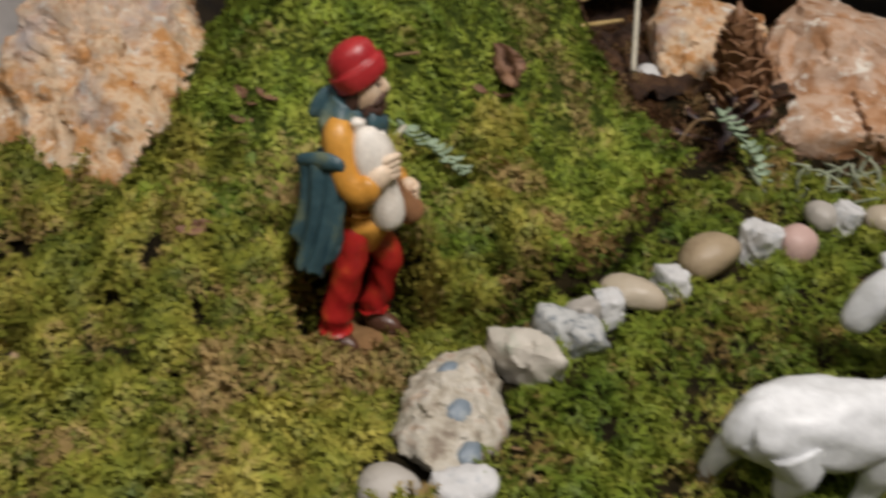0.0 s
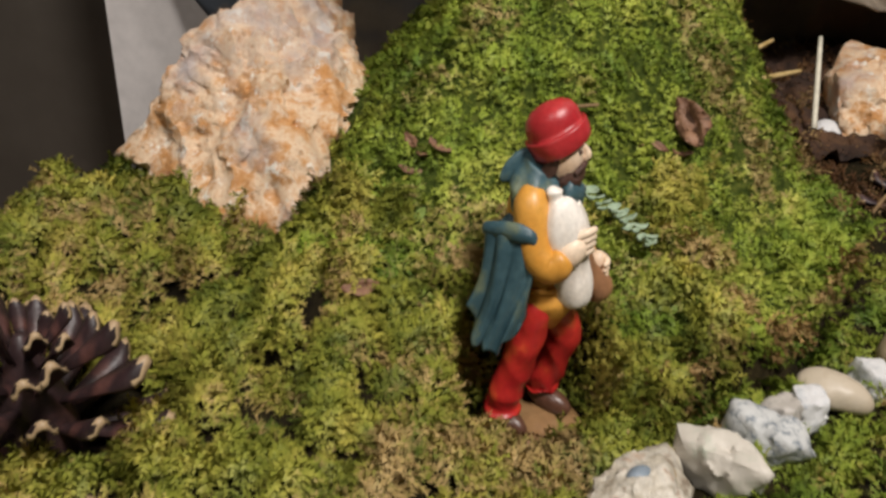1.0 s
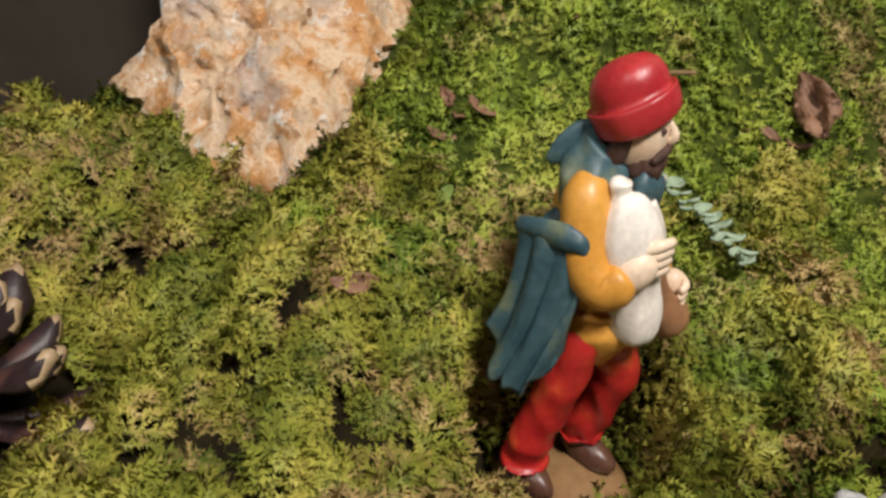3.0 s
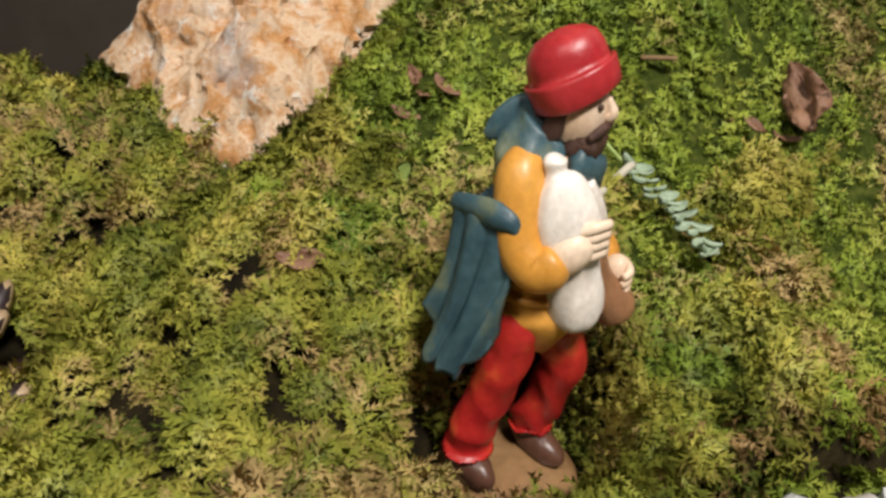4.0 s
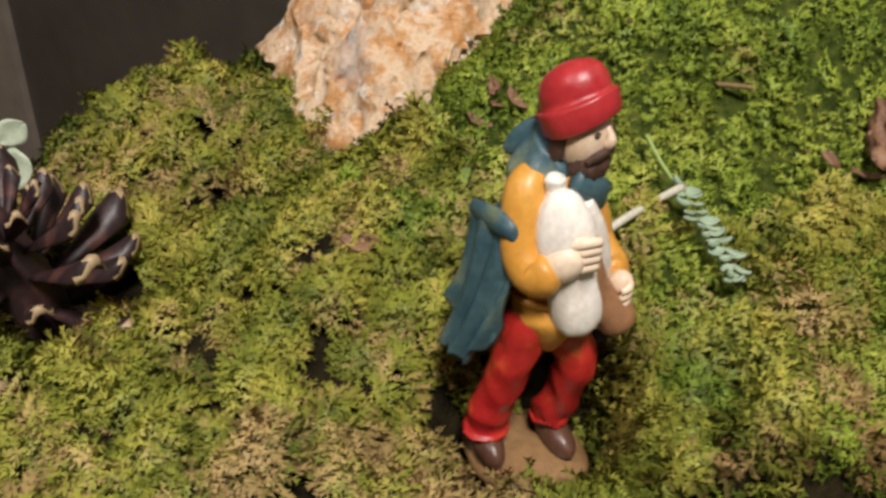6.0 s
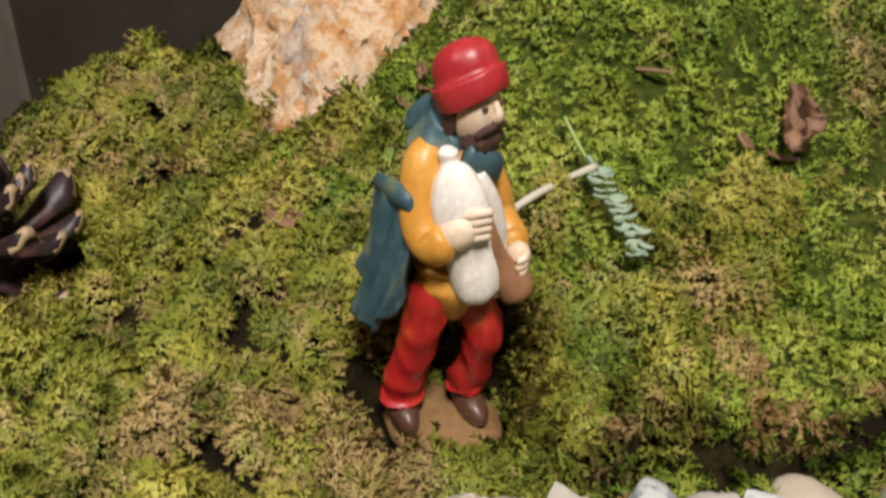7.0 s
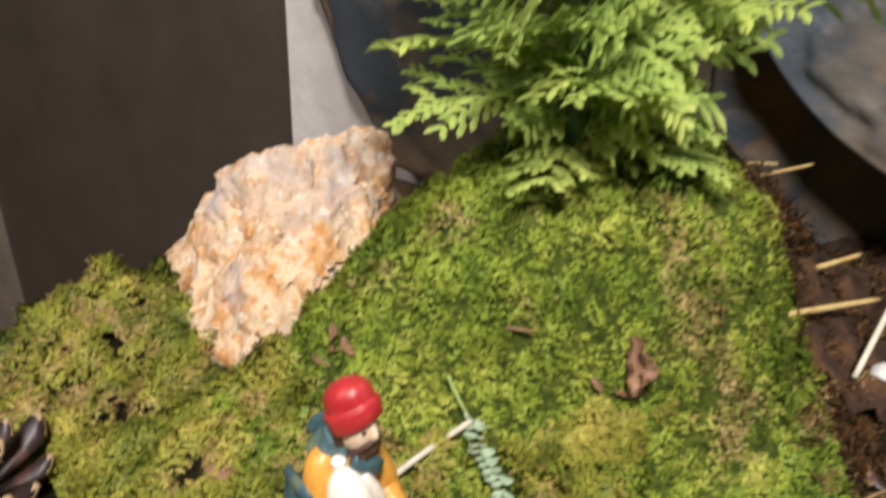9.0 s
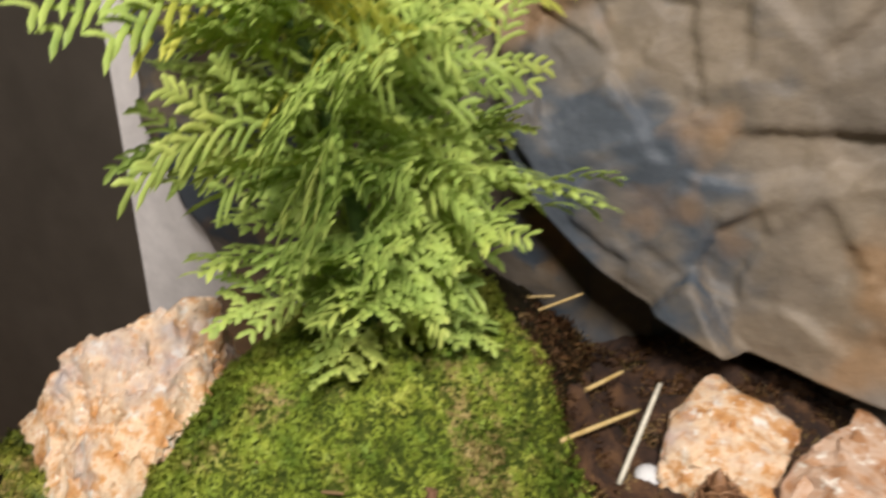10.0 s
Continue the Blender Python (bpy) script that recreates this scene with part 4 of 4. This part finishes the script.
# ---- sheep ----
def sheep(place, heading, size, label, head_low=0.0):
    """White plaster sheep in one mesh; x: ahead."""
    bm = bmesh.new()
    def wool(k, a):
        return 1 + 0.05 * math.sin(4 * a + 11 * k) + 0.04 * math.sin(7 * a - 17 * k) + 0.02 * math.sin(11 * a + 40 * k)
    tube(bm, [(-0.0300, 0, 0.0300, 0.004), (-0.0285, 0, 0.0300, 0.0100), (-0.018, 0, 0.0315, 0.0135), (-0.002, 0, 0.0315, 0.0142), (0.014, 0, 0.0325, 0.0130), (0.024, 0, 0.0345, 0.0095), (0.027, 0, 0.0355, 0.004)], 28, 34, 0, wool)
    tube(bm, [(0.018, 0, 0.036, 0.010), (0.0275, 0, 0.044 - head_low, 0.0088), (0.0355, 0, 0.0460 - 2 * head_low, 0.0082), (0.0420, 0, 0.0395 - 2.4 * head_low, 0.0066), (0.0455, 0, 0.0325 - 2.4 * head_low, 0.0052), (0.0462, 0, 0.0300 - 2.4 * head_low, 0.002)], 20, 24, 0, wool)
    for s in (-1, 1):
        tube(bm, [(0.036, s * 0.005, 0.0515 - 2 * head_low, 0.0026), (0.036, s * 0.011, 0.0520 - 2 * head_low, 0.0026), (0.036, s * 0.015, 0.0490 - 2 * head_low, 0.0009)], 10, 8)
    # legs: hip, knee, hock and foot along x
    for s, x0, x1, x2, x3, thick in ((-1, -0.017, -0.013, -0.015, -0.011, 1.15), (1, -0.021, -0.0255, -0.0315, -0.0325, 0.85), (-1, 0.015, 0.014, 0.013, 0.012, 1.0), (1, 0.015, 0.019, 0.021, 0.023, 1.0)):
        tube(bm, [(x0, s * 0.006, 0.030, 0.0085 * thick), (x1, s * 0.0078, 0.0200, 0.0066 * thick), (x2, s * 0.0078, 0.0105, 0.0038), (x3 - 0.001, s * 0.0078, 0.0035, 0.0030), (x3, s * 0.0078, 0.0, 0.0036)], 16, 24, 0, wool)
    tube(bm, [(-0.0220, -0.001, 0.0390, 0.0050), (-0.0275, -0.001, 0.0365, 0.0054), (-0.0305, -0.001, 0.0315, 0.0056), (-0.0325, -0.001, 0.0268, 0.0044), (-0.0335, -0.001, 0.0236, 0.0012)], 14, 18, 0, wool)
    ob = mesh_ob("sheep", bm, SHEEP_WHITE)
    ob.matrix_world = pose(*place, 0, 0, heading) @ Matrix.Diagonal((size, size, size, 1))
    return tagged(ob, label, "sheep figurine", "sheep on the moss")


sheep((0.1145, 0.1975, 0.002), 6, 0.92, "plain white plaster sheep standing on the moss")
sheep((0.1830, 0.2450, 0.002), 176, 0.98, "plain white plaster sheep turned the other way on moss", 0.001)


# ---- moss ----
def left_ok(x, y):
    return x > -0.252 + 0.006 * waves(y, x, 60, 3)


def on_mound(x, y):
    d = seam(x, y)
    return (d > 0.0) & (x < right_edge(y)) & (y < 0.63)


def near_left(x, y):
    behind = (seam(x, y) > -0.007 * (x < 0.03) - 0.002 + 0.005 * waves(x, y, 70, 5)) | (x < 0.004 + 0.01 * waves(y, x, 60, 5)) & (((x - 0.006) / 0.014) ** 2 + ((y - 0.222) / 0.022) ** 2 > 1)
    return left_ok(x, y) & behind & (land(x, y) < 0.042 + 0.012 * waves(x, y, 40, 4))


def upper(x, y):
    return on_mound(x, y) & ((land(x, y) > 0.027 + 0.012 * waves(x, y, 40, 4)) | (x > 0.0))


# felt of old moss under the living shoots of the mound
ground.data.materials.append(MOSS_MAT)
middle = np.empty(len(ground.data.polygons) * 3)
ground.data.polygons.foreach_get("center", middle)
middle = middle.reshape(-1, 3)
ground.data.polygons.foreach_set("material_index", (upper(middle[:, 0], middle[:, 1]) & (seam(middle[:, 0], middle[:, 1]) > 0.012)).astype(np.int32))


fronds("moss", MOSS_COARSE, 84000, (-0.255, 0.03, 0.135, 0.42), near_left, 0.0060, 0.0135, 1, lean=1.3, K=5, L=3, leaf_size=0.00135, rise=0.0150, spread=0.56, gaps=-1.05, curl=(0.6, 2.2), label="thick pad of feathery yellow-green moss with withered tips")
fronds("moss", MOSS_FINE, 108000, (-0.17, 0.125, 0.25, 0.63), upper, 0.0042, 0.0085, 2, K=4, L=3, leaf_size=0.00140, rise=0.0055, spread=0.85, curl=(0.5, 2.0), label="dense cushion of fine bright green moss over a mound")
fronds("moss", MOSS_LAWN, 30000, (0.0, 0.28, 0.13, 0.425), lambda x, y: (seam(x, y) < -0.004 + 0.002 * waves(x, y, 90, 1)) & (y < 0.41 + 0.01 * waves(x, y, 50, 6)), 0.0060, 0.0110, 3, K=5, L=3, leaf_size=0.00130, rise=0.0080, gaps=-0.85, curl=(0.7, 2.4), label="flat carpet of dark green moss before the stones")
fronds("withered_moss", WITHERED, 12000, (-0.03, 0.12, 0.235, 0.40), lambda x, y: (x > -0.02) & (np.abs(seam(x, y) - 0.0040) < 0.0050 + 0.004 * waves(x, y, 60, 4)), 0.0062, 0.0100, 5, lean=1.4, K=5, L=3, leaf_size=0.0013, rise=0.0120, label="brown withered edge of the upper moss pad")
fronds("peat_fibres", FIBRE, 14000, (0.03, 0.30, 0.415, 0.635), lambda x, y: (x > right_edge(y) - 0.012 + 0.01 * waves(x, y, 60, 2)) | (y > 0.50), 0.0080, 0.012, 6, lean=1.6, K=5, L=2, leaf_size=0.0008, label="loose brown peat fibres and moss crumbs in the hollow")


# ---- bush ----
def spray(r, root, way, normal, length):
    """A flat fan of scaly green shoots. Returns corners and triangles."""
    V, F = [], []

    def shoot(p, d, n, size, width, depth):
        steps = (7, 6, 4)[depth]
        side = d.cross(n).normalized()
        first = len(V)
        for k in range(steps + 1):
            f = k / steps
            c = p + d * size * f + Vector((0, 0, -0.38 * size * f * f))
            w = width * (0.55 + 0.45 * math.sin(math.pi * min(1, 0.15 + f * 0.6))) * (1.12 if k % 2 else 0.90) * (0.15 if k == steps else 1)
            V.extend([c - side * w, c + n * w * 0.55, c + side * w])
            if k:
                i = first + 3 * k
                F.extend([(i - 3, i - 2, i + 1), (i - 3, i + 1, i), (i - 2, i - 1, i + 2), (i - 2, i + 2, i + 1)])
            if depth < 2 and 0 < k < steps - 1 + depth and (depth == 0 or k > 0):
                for s in (-1, 1):
                    t = (d * 0.84 + side * s * 0.54 + Vector((r.gauss(0, 0.1), r.gauss(0, 0.1), r.gauss(0, 0.1)))).normalized()
                    shoot(c, t, n, size * ((0.52, 0.34)[depth] - (0.26, 0.10)[depth] * f) * r.uniform(0.65, 1.25), width * 0.92, depth + 1)

    shoot(root, way, normal, length, 0.0017, 0)
    return V, F


def bush(place, tall):
    r = random.Random(8)
    root = empty("bush", place)
    tagged(root, "small green conifer with flat scaly sprays on the mound", "bush")
    bm = bmesh.new()
    line = [(0, 0, -0.02, 0.0055), (-0.010, 0.0, tall * 0.3, 0.0052), (-0.042, 0.002, tall * 0.65, 0.0042), (-0.080, 0.004, tall, 0.002)]
    tube(bm, line, 8, 12)
    part("trunk", bm, GREEN_BARK, root, "dark green scaly stem")
    stem = spline(line, 60)
    V, F, young = [], [], []
    for k in range(116):
        f = ((k + r.random()) / 116) ** 1.15
        a = k * 2.39996 + r.uniform(-0.3, 0.3)
        up = 0.62 + 0.45 * f + r.uniform(-0.4, 0.45)
        d = Vector((math.cos(a), math.sin(a), up)).normalized()
        length = (0.060 + 0.215 * f - 0.20 * f * f) * r.uniform(0.7, 1.25) * (0.92 if math.cos(a) < 0 else 1.0)
        n = (Vector((0, 0, 1)) - d * d.z).normalized()
        n = (n + Vector((r.gauss(0, 0.8), r.gauss(0, 0.8), r.gauss(0, 0.3)))).normalized()
        n = (n - d * n.dot(d)).normalized()
        v, t = spray(r, Vector(stem[min(59, int(6 + 53 * f))][:3]), d, n, length)
        i = len(V)
        V += v
        F += [(p + i, q + i, s + i) for p, q, s in t]
        young += [int(f + r.uniform(-0.3, 0.3) > 0.52)] * len(t)
    me = array_mesh("crown", np.array([tuple(v) for v in V]), np.array(F), THUJA)
    me.materials.append(THUJA_YOUNG)
    me.polygons.foreach_set("material_index", np.array(young, np.int32))
    ob = new("crown", me)
    ob.parent = root


bush((-0.030, 0.442, height(-0.030, 0.442) - 0.003), 0.235)


# ---- painted paper cliffs ----
def crumpled(name, corner, mat, label, n=120, m=90, amp=0.022, seed=0):
    """A sheet of stiff paper; corner(u, v) gives its place before it is crumpled into dents and folds."""
    bm = bmesh.new()
    off = Vector((seed * 1.3, seed * 2.1, seed * 0.7))
    rows = []
    for j in range(m + 1):
        line = []
        for i in range(n + 1):
            u, v, e = i / n, j / m, 1e-3
            p = Vector(corner(u, v))
            nor = (Vector(corner(u + e, v)) - p).cross(Vector(corner(u, v + e)) - p).normalized()
            f = 0.0
            for scale, amount in ((9, 1.0), (21, 0.36), (48, 0.10)):
                # dents: cells tilted each its own way, their borders bent
                q = p * scale + off
                q = q + noise.noise_vector(q * 0.9) * 0.16
                near = noise.voronoi(q)[1][0]
                f += amount * max(-0.7, min(0.7, (q - near).dot(noise.noise_vector(near * 5.7 + off) * 1.7)))
            f += 0.15 * (0.3 - abs(noise.noise(p * 17 + off)))
            line.append(bm.verts.new(p + nor * amp * f))
        rows.append(line)
    for a, b in zip(rows, rows[1:]):
        for i in range(n):
            bm.faces.new((a[i], a[i + 1], b[i + 1], b[i]))
    for _ in range(2):
        bmesh.ops.smooth_vert(bm, verts=bm.verts[:], factor=0.5, use_axis_x=True, use_axis_y=True, use_axis_z=True)
    ob = mesh_ob(name, bm, mat)
    md = ob.modifiers.new("thickness", "SOLIDIFY")
    md.thickness = 0.0012
    return tagged(ob, label, "paper cliff")


def cliff(u, v):
    """The overhanging sheet: a curved lower edge, leaning out as it rises."""
    x0 = -0.010 + 0.36 * u
    low = 0.072 + 0.105 * math.exp(-max(u, -0.1) * 6.0)
    y = 0.568 - 0.03 * u + 0.058 * v
    return (x0 - 0.045 * v * (1 - u), y, low + (0.36 - low) * v)


def back_sheet(u, v):
    x = -0.240 + 0.36 * u - 0.65 * min(0.115, 0.37 * v) * (1 - u)
    return (x, 0.615 - 0.01 * u * v, -0.02 + 0.37 * v)


def inner_sheet(u, v):
    return (-0.02 + 0.32 * u, 0.622 - 0.02 * v - 0.055 * min(1, max(0, 3.5 * u - 2.0)) * max(0.0, 1 - v) ** 1.5, 0.006 + 0.14 * v)


crumpled("paper_cliff", cliff, PAPER, "crumpled stiff paper painted brown, grey and slate blue", 150, 120, 0.021, seed=3)
crumpled("paper_cliff", back_sheet, PAPER, "crumpled grey painted paper standing against the white panel", 70, 60, 0.012, seed=5)
crumpled("paper_cliff", inner_sheet, PAPER, "creased brown painted paper inside the dark hollow", 70, 30, 0.016, seed=9)

# peat floor of the hollow
bm = bmesh.new()
bmesh.ops.create_grid(bm, x_segments=70, y_segments=50, size=0.5)
for v in bm.verts:
    x, y = 0.14 + v.co.x * 0.22, 0.545 + v.co.y * 0.16
    v.co = Vector((x, y, height(x, y) * smooth(np.array(x), 0.02, 0.07).item() + 0.008 * noise.noise(Vector((x * 45, y * 45, 0))) + 0.006 * noise.noise(Vector((x * 140, y * 140, 3))) + 0.004))
tagged(mesh_ob("peat", bm, PEAT), "crumbly reddish brown peat in the hollow", "earth", kind="structure")


# ---- small things ----
def stick(name, a, b, radius, mat, label, category, sag=0.0, group=""):
    bm = bmesh.new()
    a, b = Vector(a), Vector(b)
    mid = (a + b) / 2 + Vector((0, 0, -sag))
    tube(bm, [(0, 0, 0, radius), (*(mid - a), radius * 1.05), (*(b - a), radius * 0.85)], 8, 8)
    ob = mesh_ob(name, bm, mat)
    ob.location = a
    return tagged(ob, label, category, group)


stick("straw", (0.060, 0.492, 0.066), (0.0847, 0.5315, 0.066), 0.0013, STRAW, "short yellow straw stalk on the peat", "straw", group="straws")
stick("straw", (0.067, 0.462, 0.066), (0.0989, 0.5157, 0.055), 0.0014, STRAW, "short yellow straw stalk on the peat", "straw", group="straws")
stick("pale_stalk", (0.0999, 0.4709, 0.040), (0.1067, 0.5226, 0.0720), 0.0014, PALE_STICK, "pale dry stalk leaning in the hollow", "stalk")
stick("straw", (0.030, 0.535, 0.090), (0.050, 0.560, 0.092), 0.0009, STRAW, "thin straw stalk in the hollow", "straw", group="straws")
stick("straw", (0.02, 0.545, 0.09), (0.035, 0.550, 0.092), 0.0009, STRAW, "thin straw stalk in the hollow", "straw", group="straws")


def leaf_bm(length, width, curl, seed, thick=0.0004, crumple=0.06):
    bm = bmesh.new()
    n, m = 10, 6
    layers = []
    for sign in (0, -1):
        g = []
        for i in range(n + 1):
            f = i / n
            w = width * math.sin(math.pi * min(0.97, 0.04 + f * 0.93)) ** 0.8 / 2
            g.append([bm.verts.new((f * length, (2 * j / m - 1) * w, curl * length * (f - 0.5) ** 2 + 0.5 * curl * abs(2 * j / m - 1) * w + crumple * width * noise.noise(Vector((f * 5, j * 0.9, seed))) + sign * thick)) for j in range(m + 1)])
        layers.append(g)
    top, low = layers
    for i in range(n):
        for j in range(m):
            bm.faces.new((top[i][j], top[i + 1][j], top[i + 1][j + 1], top[i][j + 1]))
            bm.faces.new((low[i][j + 1], low[i + 1][j + 1], low[i + 1][j], low[i][j]))
        bm.faces.new((top[i][0], low[i][0], low[i + 1][0], top[i + 1][0]))
        bm.faces.new((top[i + 1][m], low[i + 1][m], low[i][m], top[i][m]))
    return bm


def leaf(name, place, turn, length, width, mat, label, curl=0.5, seed=0):
    ob = mesh_ob(name, leaf_bm(length, width, curl, seed, crumple=0.45 if mat == DRY_LEAF else 0.06), mat)
    ob.matrix_world = pose(*place, *turn)
    return tagged(ob, label, "leaf")


leaf("dry_leaf", (0.0225, 0.3995, 0.0735), (55, 35, -60), 0.024, 0.014, DRY_LEAF, "curled brown dry leaf lying on the moss mound", 0.7, 1)
for x, y, turn, size, wide, seed in ((0.0100, 0.383, -30, 0.009, 0.003, 2), (0.0195, 0.384, 35, 0.012, 0.003, 12), (0.0060, 0.379, 80, 0.010, 0.004, 13), (0.0150, 0.378, 110, 0.010, 0.0025, 14),
                                     (-0.0860, 0.3423, -50, 0.009, 0.004, 15), (-0.0763, 0.3355, -25, 0.010, 0.0045, 16), (-0.0866, 0.3289, 5, 0.009, 0.003, 17), (-0.0796, 0.3307, 60, 0.006, 0.004, 18), (-0.0530, 0.3630, 75, 0.011, 0.003, 19)):
    leaf("dry_leaf", (x, y, height(x, y) + 0.0065), (random.Random(seed).uniform(-30, 50), 15, turn), size, wide, DRY_LEAF, "small scrap of brown dry leaf on moss", 0.5, seed)
leaf("green_leaf", (-0.0767, 0.3095, 0.0510), (70, -60, 10), 0.007, 0.0035, FRESH_LEAF, "tiny fresh green leaf in the moss", 0.2, 3)
leaf("dry_leaf", (-0.096, 0.2785, 0.0385), (30, -10, 10), 0.013, 0.006, DRY_LEAF, "brown withered scrap of leaf in the moss", 0.6, 4)
stick("twig", (-0.0240, 0.3730, 0.0760), (-0.0136, 0.3755, 0.0770), 0.0008, TWIG, "thin brown twig on the mound", "twig")
stick("pine_needle", (0.022, 0.209, 0.006), (0.042, 0.204, 0.008), 0.0006, TWIG, "brown dry needle on the moss", "needle")


def sprig(name, line, leaves, size, stem, mat, label, seed, bark=PALE_STICK):
    """A bent stem with pairs of small fleshy leaves along its end."""
    r = random.Random(seed)
    root = empty(name, line[0])
    o = Vector(line[0])
    bm = bmesh.new()
    tube(bm, [(*(Vector(p) - o), stem) for p in line], 8, 18)
    part("stem", bm, bark, root)
    pts = spline(leaves, 13)
    shared = None
    for k, p in enumerate(pts):
        for s in (-1, 1):
            if shared is None:
                ob = part("leaf", leaf_bm(size, size * 0.55, 0.7, seed, 0.0009), mat, root)
                shared = ob.data
            else:
                ob = new("leaf", shared)
                ob.parent = root
            f = r.uniform(0.75, 1.15)
            ob.matrix_local = Matrix.Translation(Vector(p) - o) @ pose(0, 0, 0, r.uniform(-40, 40), r.uniform(-50, 10), -60 + s * 65 + r.uniform(-25, 25)) @ Matrix.Diagonal((f, f, f, 1))
    return tagged(root, label, "sprig")


sprig("sprig", [(-0.0310, 0.300, 0.0510), (-0.0240, 0.3115, 0.0585), (-0.0175, 0.3360, 0.0590)], [(-0.0172, 0.3370, 0.0575), (-0.0105, 0.3290, 0.0560), (-0.0044, 0.3243, 0.0540), (0.0033, 0.3223, 0.0505), (0.0066, 0.3139, 0.0490)], 0.0050, 0.0012, SAGE, "pale stem with small sage green leaves on moss", 2)
leaf("round_leaf", (-0.2370, 0.2610, 0.0200), (70, -15, 15), 0.015, 0.015, PALE_LEAF, "pale green round leaf at the edge of the moss", 0.15, 7)
leaf("round_leaf", (-0.2440, 0.2669, 0.0260), (80, -35, 50), 0.012, 0.011, PALE_LEAF, "small pale green round leaf at the moss edge", 0.15, 8)
stick("grass_blade", (-0.0338, 0.3453, 0.0665), (-0.0185, 0.3376, 0.0570), 0.0006, FRESH_LEAF, "thin green grass blade on the moss", "grass", 0.001)
sprig("sprig", [(0.112, 0.400, 0.030), (0.122, 0.412, 0.036), (0.134, 0.415, 0.036)], [(0.134, 0.415, 0.040), (0.140, 0.408, 0.034), (0.146, 0.398, 0.026), (0.152, 0.390, 0.016)], 0.0062, 0.0007, SAGE, "sage green sprig lying over the open cone", 4, TWIG)

# lichen before the quartz
bm = bmesh.new()
r = random.Random(12)
for k in range(46):
    x, y = r.uniform(0.155, 0.27), r.uniform(0.378, 0.412)
    p = Vector((x, y, 0.008))
    q = p + Vector((r.gauss(0, 0.008), r.gauss(0, 0.006), r.uniform(0.006, 0.016)))
    e = q + Vector((r.gauss(0, 0.008), r.gauss(0, 0.006), r.uniform(-0.002, 0.006)))
    tube(bm, [(*p, 0.0009), (*q, 0.0008), (*e, 0.0004)], 5, 6)
tagged(mesh_ob("lichen", bm, LICHEN), "grey-green tangle of lichen before the quartz", "lichen", kind="stuff")
blob_bm = bmesh.new()
blob(blob_bm, (0, 0, 0), (0.0085, 0.0080, 0.0075), 0, rough=0.08, freq=120)
ob = mesh_ob("white_ball", blob_bm, ST_WHITE)
ob.location = (0.1130, 0.492, 0.030)
tagged(ob, "small round white stone beside the quartz", "stone")
